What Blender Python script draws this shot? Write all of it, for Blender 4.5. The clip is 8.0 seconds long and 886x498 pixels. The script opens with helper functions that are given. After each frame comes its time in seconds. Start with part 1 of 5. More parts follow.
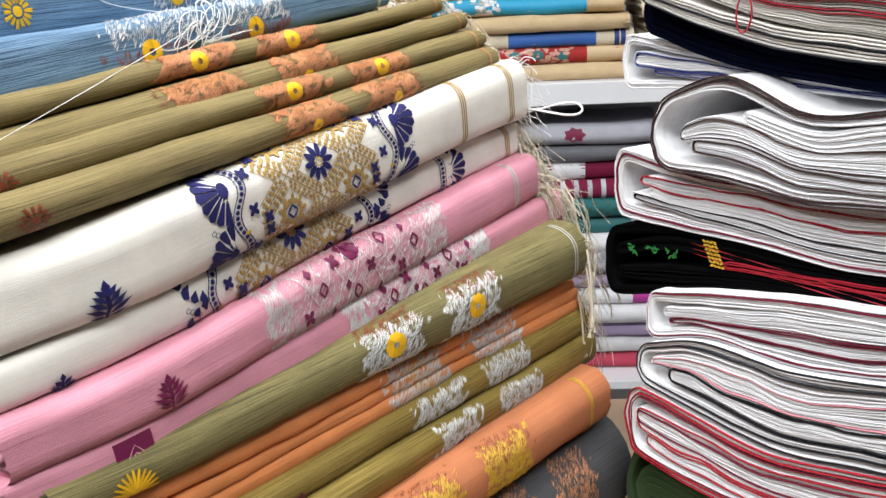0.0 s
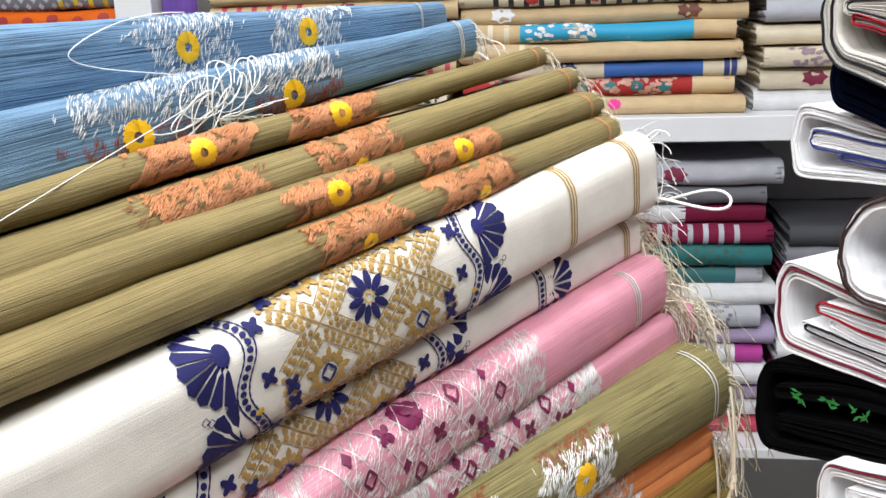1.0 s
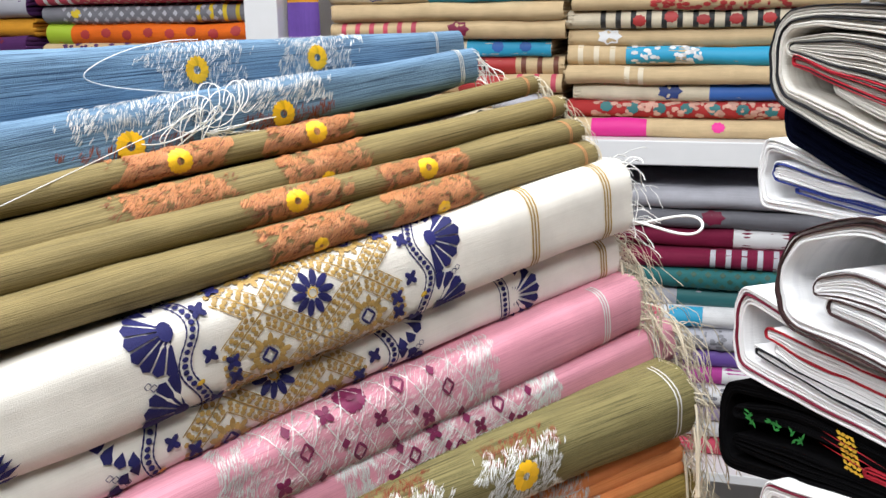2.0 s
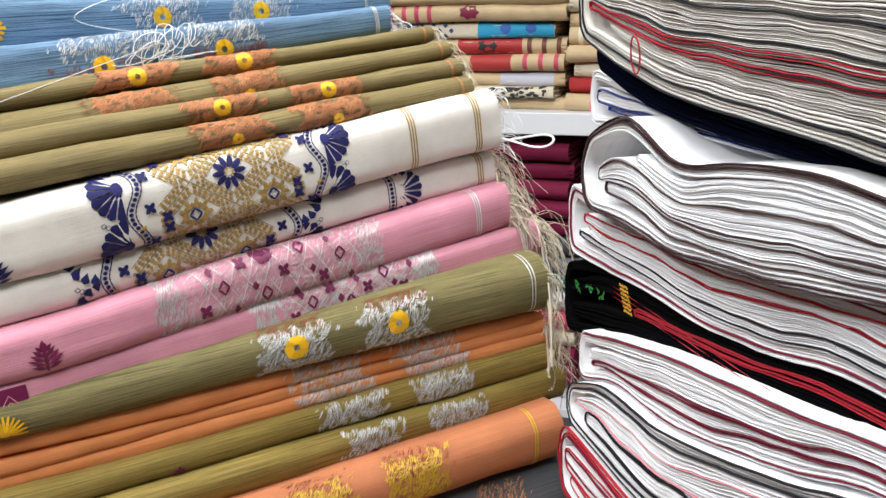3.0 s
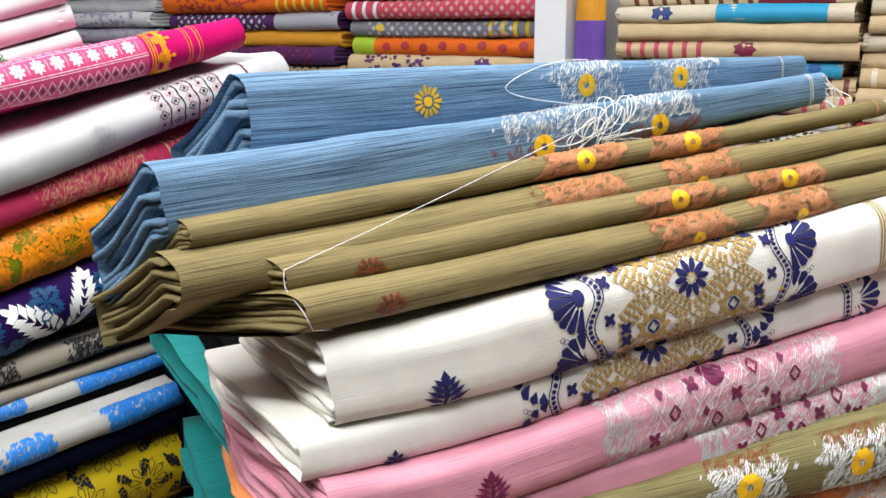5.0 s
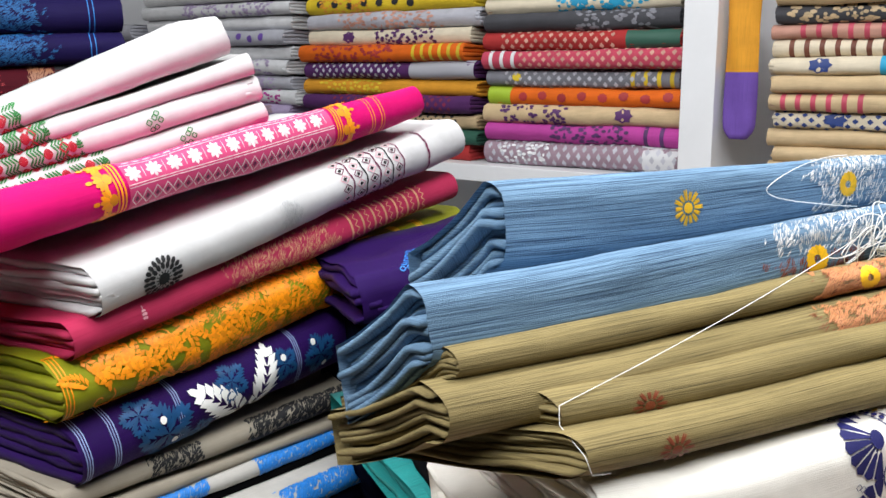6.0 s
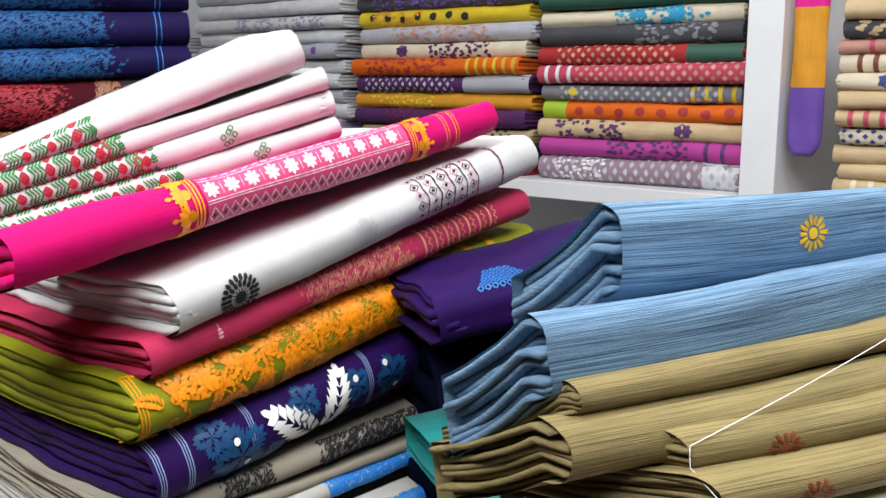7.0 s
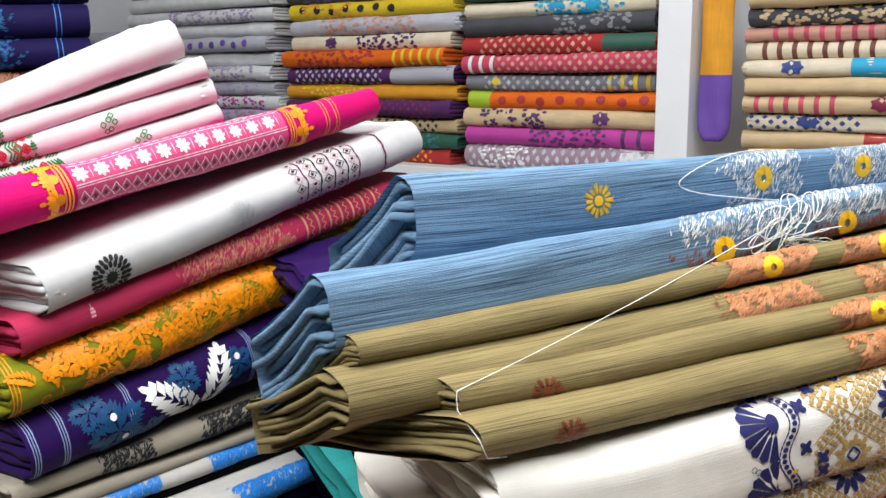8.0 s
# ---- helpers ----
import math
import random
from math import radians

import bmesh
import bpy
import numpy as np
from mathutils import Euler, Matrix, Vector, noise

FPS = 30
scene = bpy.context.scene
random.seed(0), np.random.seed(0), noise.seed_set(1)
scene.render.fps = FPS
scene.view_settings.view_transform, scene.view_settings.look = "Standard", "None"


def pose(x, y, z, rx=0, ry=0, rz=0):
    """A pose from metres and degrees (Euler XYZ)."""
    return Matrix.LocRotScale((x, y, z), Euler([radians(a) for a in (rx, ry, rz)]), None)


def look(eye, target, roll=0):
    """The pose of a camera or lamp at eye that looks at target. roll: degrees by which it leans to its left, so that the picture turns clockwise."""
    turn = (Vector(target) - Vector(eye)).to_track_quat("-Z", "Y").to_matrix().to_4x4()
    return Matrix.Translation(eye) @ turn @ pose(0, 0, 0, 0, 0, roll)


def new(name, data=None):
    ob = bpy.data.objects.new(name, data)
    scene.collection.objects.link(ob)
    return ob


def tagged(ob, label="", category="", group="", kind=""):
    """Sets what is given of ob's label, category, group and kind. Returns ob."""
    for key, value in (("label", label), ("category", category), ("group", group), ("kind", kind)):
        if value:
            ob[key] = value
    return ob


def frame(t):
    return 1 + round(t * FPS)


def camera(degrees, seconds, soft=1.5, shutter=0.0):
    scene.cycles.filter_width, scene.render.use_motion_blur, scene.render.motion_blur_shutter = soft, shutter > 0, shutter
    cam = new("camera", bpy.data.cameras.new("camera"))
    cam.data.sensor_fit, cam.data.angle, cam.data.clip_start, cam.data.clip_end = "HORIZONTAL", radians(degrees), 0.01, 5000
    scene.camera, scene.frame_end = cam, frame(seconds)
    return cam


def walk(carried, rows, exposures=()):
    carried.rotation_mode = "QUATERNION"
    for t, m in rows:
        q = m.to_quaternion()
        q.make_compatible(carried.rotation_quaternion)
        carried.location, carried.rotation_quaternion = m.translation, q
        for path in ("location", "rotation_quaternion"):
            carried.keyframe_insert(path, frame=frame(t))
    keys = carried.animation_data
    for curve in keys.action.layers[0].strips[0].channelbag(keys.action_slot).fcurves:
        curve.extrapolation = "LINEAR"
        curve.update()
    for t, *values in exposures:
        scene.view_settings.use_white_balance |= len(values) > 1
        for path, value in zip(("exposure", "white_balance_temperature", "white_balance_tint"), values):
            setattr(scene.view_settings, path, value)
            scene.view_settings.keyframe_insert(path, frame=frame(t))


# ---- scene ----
cam = camera(49.9, 8.0)
PATH = [
    (0, (0.041, 0.048, 1.377), (-0.069, 1.972, 0.841), -2.6),
    (0.5, (0.033, 0.1, 1.382), (-0.112, 2.023, 0.852), -2.4),
    (1, (0.021, 0.233, 1.397), (-0.247, 2.148, 0.887), -2.0),
    (1.5, (0.03, 0.261, 1.415), (-0.404, 2.152, 0.929), -1.5),
    (2, (0.123, 0.204, 1.405), (-0.444, 2.062, 0.929), -1.0),
    (2.2, (0.171, 0.17, 1.4), (-0.433, 2.016, 0.924), -0.7),
    (3.3, (0.298, 0.059, 1.374), (-0.426, 1.86, 0.89), -1.2),
    (3.5, (0.289, 0.057, 1.38), (-0.455, 1.849, 0.892), -1.1),
    (4, (0.227, 0.07, 1.386), (-0.585, 1.83, 0.894), -0.6),
    (4.5, (0.158, 0.084, 1.394), (-0.749, 1.802, 0.918), -0.3),
    (5, (0.085, 0.09, 1.412), (-0.924, 1.758, 0.968), -0.0),
    (5.2, (0.068, 0.093, 1.42), (-0.991, 1.735, 0.994), -0.3),
    (6.3, (-0.036, 0.08, 1.449), (-1.254, 1.624, 1.087), 0.1),
    (6.5, (-0.047, 0.079, 1.449), (-1.282, 1.611, 1.094), 0.1),
    (7, (-0.053, 0.082, 1.447), (-1.309, 1.6, 1.1), 0.1),
    (7.5, (-0.028, 0.091, 1.446), (-1.272, 1.618, 1.098), -0.1),
    (8, (0.033, 0.1, 1.441), (-1.156, 1.668, 1.08), -0.4),
]
walk(cam, [(t, look(eye, target, roll)) for t, eye, target, roll in PATH])

# ---- light ----
world = bpy.data.worlds.new("world")
scene.world = world
world.use_nodes = True
world.node_tree.nodes["Background"].inputs[0].default_value = (0.9, 0.95, 1.0, 1)
world.node_tree.nodes["Background"].inputs[1].default_value = 0.008
scene.view_settings.exposure = 0.0


def lamp(name, at, target, size, watts, colour):
    data = bpy.data.lights.new(name, "AREA")
    data.shape, data.size, data.size_y = "RECTANGLE", size[0], size[1]
    data.energy, data.color = watts, colour
    ob = new(name, data)
    ob.matrix_world = look(at, target)
    return ob


COOL_WHITE = (0.96, 0.985, 1.0)
# no fixture in view; overhead light inferred from the bright tops
lamp("ceiling_lamp", (-0.06, 0.60, 2.62), (-0.08, 0.62, 1.2), (1.2, 0.2), 21, COOL_WHITE)
# two unseen lights added to brighten the shelves
lamp("ceiling_lamp", (-1.45, 1.25, 2.62), (-1.5, 1.45, 0), (2.0, 0.2), 11, COOL_WHITE)
lamp("ceiling_lamp", (0.45, 1.35, 2.62), (0.45, 1.6, 0), (1.2, 0.2), 6, COOL_WHITE)
# two unseen fill lights added in front, for pile fronts and white cloths
lamp("ceiling_lamp", (0.02, -0.45, 2.62), (-0.05, 0.5, 1.0), (1.4, 0.2), 39, COOL_WHITE)
lamp("ceiling_lamp", (-1.2, -0.45, 2.62), (0.0, 0.6, 1.1), (1.2, 0.2), 21, COOL_WHITE)


# ---- materials ----
def node(nt, kind, **values):
    n = nt.nodes.new(kind)
    for key, value in values.items():
        n.inputs[key.replace("_", " ")].default_value = value
    return n


def fabric(name, colour, second=None, rough=0.75, rib=1.0, sheen=0.03, fleck=0.35, grain=1.0, gloss=0.2, apart=0.0):
    """Woven cloth: slubs along the length, a fine thread relief, soft wear and dust at a larger scale; apart: how far pieces differ."""
    second = second or tuple(c * 0.72 for c in colour)
    m = bpy.data.materials.new(name)
    m.use_nodes = True
    nt = m.node_tree
    b = nt.nodes["Principled BSDF"]
    uv = nt.nodes.new("ShaderNodeTexCoord")
    wide = nt.nodes.new("ShaderNodeMapping")
    wide.inputs["Scale"].default_value = (16, 1750, 1)
    nt.links.new(uv.outputs["UV"], wide.inputs[0])
    slub = node(nt, "ShaderNodeTexNoise", Scale=1.0, Detail=3.0, Roughness=0.6)
    nt.links.new(wide.outputs[0], slub.inputs["Vector"])
    cross = nt.nodes.new("ShaderNodeMapping")
    cross.inputs["Scale"].default_value = (1500, 1500, 1)
    nt.links.new(uv.outputs["UV"], cross.inputs[0])
    weave = node(nt, "ShaderNodeTexNoise", Scale=1.0, Detail=1.0)
    nt.links.new(cross.outputs[0], weave.inputs["Vector"])
    large = node(nt, "ShaderNodeTexNoise", Scale=28.0, Detail=4.0, Roughness=0.6)
    nt.links.new(uv.outputs["UV"], large.inputs["Vector"])
    ramp = nt.nodes.new("ShaderNodeValToRGB")
    ramp.color_ramp.elements[0].position, ramp.color_ramp.elements[1].position = 0.43, 0.54
    ramp.color_ramp.elements[0].color = (*second, 1)
    ramp.color_ramp.elements[1].color = (*colour, 1)
    nt.links.new(slub.outputs["Fac"], ramp.inputs[0])
    thick = nt.nodes.new("ShaderNodeMapping")
    thick.inputs["Scale"].default_value = (6, 760, 1)
    nt.links.new(uv.outputs["UV"], thick.inputs[0])
    rare = node(nt, "ShaderNodeTexNoise", Scale=1.0, Detail=2.0)
    nt.links.new(thick.outputs[0], rare.inputs["Vector"])
    pick = node(nt, "ShaderNodeMapRange", From_Min=0.53, From_Max=0.66, To_Min=0.0, To_Max=1.0)
    nt.links.new(rare.outputs["Fac"], pick.inputs[0])
    share = node(nt, "ShaderNodeMath")
    share.operation, share.use_clamp = "MULTIPLY_ADD", True
    share.inputs[1].default_value, share.inputs[2].default_value = 0.75 * fleck, 0.75 * fleck
    nt.links.new(pick.outputs[0], share.inputs[0])
    mix = nt.nodes.new("ShaderNodeMix")
    mix.data_type = "RGBA"
    nt.links.new(share.outputs[0], mix.inputs["Factor"])
    mix.inputs["A"].default_value = (*colour, 1)
    nt.links.new(ramp.outputs[0], mix.inputs["B"])
    tone = nt.nodes.new("ShaderNodeHueSaturation")
    nt.links.new(mix.outputs["Result"], tone.inputs["Color"])
    span = node(nt, "ShaderNodeMapRange", From_Min=0.3, From_Max=0.7, To_Min=0.9, To_Max=1.08)
    nt.links.new(large.outputs["Fac"], span.inputs[0])
    own = nt.nodes.new("ShaderNodeObjectInfo")
    piece = node(nt, "ShaderNodeMapRange", From_Min=0.0, From_Max=1.0, To_Min=1 - apart, To_Max=1.0)
    nt.links.new(own.outputs["Random"], piece.inputs[0])
    both = node(nt, "ShaderNodeMath")
    both.operation = "MULTIPLY"
    nt.links.new(span.outputs[0], both.inputs[0])
    nt.links.new(piece.outputs[0], both.inputs[1])
    nt.links.new(both.outputs[0], tone.inputs["Value"])
    nt.links.new(tone.outputs[0], b.inputs["Base Color"])
    b.inputs["Roughness"].default_value = rough
    b.inputs["Sheen Weight"].default_value = sheen
    b.inputs["Sheen Roughness"].default_value = 0.4
    b.inputs["Specular IOR Level"].default_value = gloss
    add = node(nt, "ShaderNodeMath")
    add.operation = "MULTIPLY_ADD"
    add.inputs[1].default_value = 0.5 * grain
    nt.links.new(weave.outputs["Fac"], add.inputs[0])
    nt.links.new(slub.outputs["Fac"], add.inputs[2])
    bump = node(nt, "ShaderNodeBump", Strength=0.6 * rib, Distance=0.0008)
    nt.links.new(add.outputs[0], bump.inputs["Height"])
    nt.links.new(bump.outputs[0], b.inputs["Normal"])
    return m


def thread(name, colour, rough=0.45, metal=0.0):
    """Embroidery yarn: satin, each stitch a little lighter or darker."""
    m = bpy.data.materials.new(name)
    m.use_nodes = True
    nt = m.node_tree
    b = nt.nodes["Principled BSDF"]
    geo = nt.nodes.new("ShaderNodeNewGeometry")
    tone = nt.nodes.new("ShaderNodeHueSaturation")
    tone.inputs["Color"].default_value = (*colour, 1)
    span = node(nt, "ShaderNodeMapRange", From_Min=0.0, From_Max=1.0, To_Min=0.78, To_Max=1.15)
    nt.links.new(geo.outputs["Random Per Island"], span.inputs[0])
    nt.links.new(span.outputs[0], tone.inputs["Value"])
    nt.links.new(tone.outputs[0], b.inputs["Base Color"])
    b.inputs["Roughness"].default_value, b.inputs["Metallic"].default_value = rough, metal
    tex = nt.nodes.new("ShaderNodeTexCoord")
    fine = node(nt, "ShaderNodeTexNoise", Scale=1400.0, Detail=1.0)
    nt.links.new(tex.outputs["Object"], fine.inputs["Vector"])
    bump = node(nt, "ShaderNodeBump", Strength=0.5, Distance=0.0004)
    nt.links.new(fine.outputs["Fac"], bump.inputs["Height"])
    nt.links.new(bump.outputs[0], b.inputs["Normal"])
    return m


def painted(name, colour, rough=0.4, metal=0.0, scale=6.0, vary=0.06):
    m = bpy.data.materials.new(name)
    m.use_nodes = True
    nt = m.node_tree
    b = nt.nodes["Principled BSDF"]
    tex = nt.nodes.new("ShaderNodeTexCoord")
    n = node(nt, "ShaderNodeTexNoise", Scale=scale, Detail=6.0, Roughness=0.65)
    nt.links.new(tex.outputs["Object"], n.inputs["Vector"])
    tone = nt.nodes.new("ShaderNodeHueSaturation")
    tone.inputs["Color"].default_value = (*colour, 1)
    span = node(nt, "ShaderNodeMapRange", From_Min=0.3, From_Max=0.7, To_Min=1 - vary, To_Max=1 + vary)
    nt.links.new(n.outputs["Fac"], span.inputs[0])
    nt.links.new(span.outputs[0], tone.inputs["Value"])
    nt.links.new(tone.outputs[0], b.inputs["Base Color"])
    b.inputs["Roughness"].default_value, b.inputs["Metallic"].default_value = rough, metal
    bump = node(nt, "ShaderNodeBump", Strength=0.08, Distance=0.002)
    nt.links.new(n.outputs["Fac"], bump.inputs["Height"])
    nt.links.new(bump.outputs[0], b.inputs["Normal"])
    return m


BLUE = fabric("blue_cotton_silk", (0.18, 0.305, 0.45), (0.035, 0.072, 0.135), rough=0.6, fleck=0.85, rib=1.3)
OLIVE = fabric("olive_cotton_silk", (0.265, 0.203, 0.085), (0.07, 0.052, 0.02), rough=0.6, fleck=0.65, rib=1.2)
IVORY = fabric("ivory_silk", (0.84, 0.80, 0.73), (0.78, 0.73, 0.65), rough=0.5, fleck=0.35, rib=0.5)
PINK = fabric("pink_cotton_silk", (0.72, 0.32, 0.40), (0.50, 0.175, 0.245), rough=0.6, fleck=0.5, rib=0.9)
MOSS = fabric("moss_cotton_silk", (0.24, 0.205, 0.085), (0.08, 0.068, 0.028), rough=0.6, fleck=0.9, rib=1.5)
ORANGE = fabric("orange_cotton", (0.80, 0.30, 0.11), (0.66, 0.21, 0.06), rough=0.65, fleck=0.5)
MUSTARD = fabric("mustard_cotton", (0.32, 0.23, 0.06), (0.13, 0.09, 0.02), rough=0.62, fleck=0.8, rib=1.3)
PEACH = fabric("peach_cotton", (0.54, 0.20, 0.09), (0.38, 0.12, 0.05), rough=0.6, fleck=0.5)
GREY = fabric("charcoal_cotton", (0.085, 0.085, 0.09), (0.04, 0.04, 0.045), fleck=0.6)
MAGENTA = fabric("magenta_silk", (0.66, 0.002, 0.15), (0.54, 0.002, 0.11), rough=0.6, fleck=0.4, gloss=0.12)
WHITE = fabric("white_cotton", (0.60, 0.59, 0.59), (0.61, 0.60, 0.61), rough=0.85, fleck=0.3, rib=0.5)
ROSE = fabric("rose_silk", (0.46, 0.03, 0.09), (0.34, 0.014, 0.055), rough=0.6, fleck=0.4, gloss=0.12)
LIME = fabric("lime_silk", (0.26, 0.27, 0.008), (0.20, 0.21, 0.007), rough=0.55, fleck=0.4)
VIOLET = fabric("violet_silk", (0.022, 0.0035, 0.08), (0.011, 0.002, 0.042), rough=0.6, fleck=0.4, gloss=0.12)
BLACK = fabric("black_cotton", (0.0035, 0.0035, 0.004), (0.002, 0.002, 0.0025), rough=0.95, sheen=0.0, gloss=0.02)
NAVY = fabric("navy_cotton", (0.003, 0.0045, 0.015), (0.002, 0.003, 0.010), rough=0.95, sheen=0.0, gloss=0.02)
TEAL = fabric("teal_cotton", (0.012, 0.21, 0.20), (0.006, 0.10, 0.105), rough=0.55, fleck=0.8)
GREEN = fabric("bottle_green_cotton", (0.05, 0.09, 0.035), rough=0.75)
YELLOW = fabric("yellow_cotton", (0.72, 0.52, 0.01), (0.55, 0.38, 0.01))
PALE = fabric("pale_yellow_cotton", (0.80, 0.76, 0.35))
BEIGE = fabric("beige_cotton", (0.34, 0.30, 0.24), (0.26, 0.22, 0.17))
LAMINATE = painted("white_laminate", (0.78, 0.78, 0.80), 0.35, vary=0.04)
PLASTER = painted("wall_paint", (0.24, 0.22, 0.20), 0.8)
COUNTER = painted("counter_laminate", (0.30, 0.20, 0.13), 0.45, vary=0.15)
TILE = painted("floor_tile", (0.25, 0.24, 0.23), 0.3)


# ---- mesh helpers ----
def part(name, verts, faces, material, parent=None, label="", uvs=None, smooth=True):
    me = bpy.data.meshes.new(name)
    me.from_pydata([tuple(v) for v in verts], [], faces)
    if uvs is not None:
        layer = me.uv_layers.new(name="UVMap")
        idx = np.zeros(len(me.loops), dtype=np.int32)
        me.loops.foreach_get("vertex_index", idx)
        layer.data.foreach_set("uv", np.asarray(uvs, dtype=np.float32)[idx].ravel())
    for m in material if isinstance(material, (list, tuple)) else [material]:
        me.materials.append(m)
    if smooth:
        me.polygons.foreach_set("use_smooth", np.ones(len(me.polygons), dtype=bool))
    me.update()
    ob = new(name, me)
    if parent:
        ob.parent = parent
    if label:
        tagged(ob, label)
    return ob


def box(name, lo, hi, material, parent=None, label="", bevel=0.002):
    bm = bmesh.new()
    bmesh.ops.create_cube(bm, size=1.0)
    for v in bm.verts:
        v.co = [lo[k] + (hi[k] - lo[k]) * (v.co[k] + 0.5) for k in range(3)]
    if bevel:
        bmesh.ops.bevel(bm, geom=list(bm.edges), offset=bevel, segments=2, affect="EDGES", profile=0.5)
    me = bpy.data.meshes.new(name)
    bm.to_mesh(me)
    bm.free()
    me.materials.append(material)
    ob = new(name, me)
    if parent:
        ob.parent = parent
    if label:
        tagged(ob, label)
    return ob


def smoothstep(x):
    x = min(max(x, 0.0), 1.0)
    return x * x * (3 - 2 * x)


class Fold:
    """A folded length of cloth. x runs along it from its near end, y from its rounded front fold towards the back, z up.
    near, far: front bottom corners; thick: heights at both ends; skew: how far its near end runs out towards the back;
    slope, droop: how it sinks behind the front, all along and where its near end hangs over; corner: the rounded share of the front's
    half height; bow: how far the front bellies out not far from its near end."""

    def __init__(self, near, far, thick, width=0.22, bulge=0.9, skew=0.0, lean=0.0, sag=0.0, wave=0.0012, seed=0, droop=0.0, slope=0.0, reach=0.16, corner=1.0, bow=0.0):
        a, b = Vector(near), Vector(far)
        self.length = (b - a).length
        ax = (b - a).normalized()
        back = Vector((0, 0, 1)).cross(ax).normalized()
        up = ax.cross(back)
        turn = Matrix.Rotation(radians(lean), 3, ax)
        back, up = turn @ back, turn @ up
        self.m = Matrix((ax, back, up)).transposed().to_4x4()
        self.m.translation = a
        self.thick, self.width, self.bulge, self.skew = thick, width, bulge, skew
        self.sag, self.wave, self.seed, self.droop, self.slope, self.over = sag, wave, seed * 7.31, droop, slope, reach
        self.corner, self.bow = corner, bow

    def height(self, x):
        f = min(max(x / self.length, -0.2), 1.1)
        return self.thick[0] + (self.thick[1] - self.thick[0]) * f

    def reach(self, x):
        """Half the height of the front, and the depth of its curve."""
        h = self.height(x)
        return h * 0.5, h * 0.5 * self.bulge

    def girth(self, x):
        """From the middle of the front round to the top: an upright stretch, then the rounded corner."""
        h, d = self.reach(x)
        return h * (1 - self.corner), math.pi / 2 * (h * self.corner + d) / 2 * 1.02

    def front(self, x, f):
        """How far the front lies back at f of its half height."""
        h, d = self.reach(x)
        e = max(0.0, (abs(f) - (1 - self.corner)) / self.corner)
        return d * (1 - math.sqrt(max(0.0, 1 - e * e)))

    def at(self, x, s, lift=0.0):
        """The place at x along the cloth and s from the middle of the front fold, up over the top (plus) or down below (minus)."""
        h, d = self.reach(x)
        v, q = self.girth(x)
        t = (abs(s) - v) / q
        if t < 0:
            y, z, ny, nz = 0.0, abs(s), -1.0, 0.0
        elif t < 1:
            ang = t * math.pi / 2
            y, z = d * (1 - math.cos(ang)), v + (h - v) * math.sin(ang)
            ny, nz = -math.cos(ang) * (h - v), math.sin(ang) * d
        else:
            y, z, ny, nz = d + (t - 1) * q, h, 0.0, 1.0
        k = math.hypot(ny, nz) or 1.0
        ny, nz = ny / k, nz / k
        sign = 1 if s >= 0 else -1
        w = noise.noise((x * 9 + self.seed, s * 22, self.seed)) * self.wave
        w += noise.noise((x * 3.0 + self.seed, s * 70, self.seed + 5)) * self.wave * 0.55
        w += noise.noise((x * 26 + self.seed, s * 30, self.seed + 9)) * self.wave * 0.35
        w += noise.noise((x * 60 + self.seed, s * 14, self.seed + 3)) * self.wave * 0.16
        w = w * (1 if sign > 0 or t < 1 else 0.2) + lift
        y += ny * w
        z = h + sign * (z + nz * w)
        f = x / self.length
        z -= self.sag * 4 * f * (1 - f)
        z -= self.fall(x, y)
        if f > 0:
            y -= self.bow * (f / 0.18 * math.exp(1 - f / 0.18)) ** 1.5
        return Vector((x, y, z))

    def fall(self, x, y):
        """How far the cloth has sunk behind its front ridge; most where its near end hangs over."""
        y = max(0.0, y - self.reach(x)[1] * 0.9)
        k = smoothstep(1 - x / self.over)
        return self.slope * y + self.droop * k * 0.05 * (1 - math.exp(-y / 0.05))

    def end(self, x, y):
        """x with the near end's skew added."""
        f = max(0.0, 1 - x / (0.5 * self.length))
        return x - self.skew * min(y, 0.13) * f


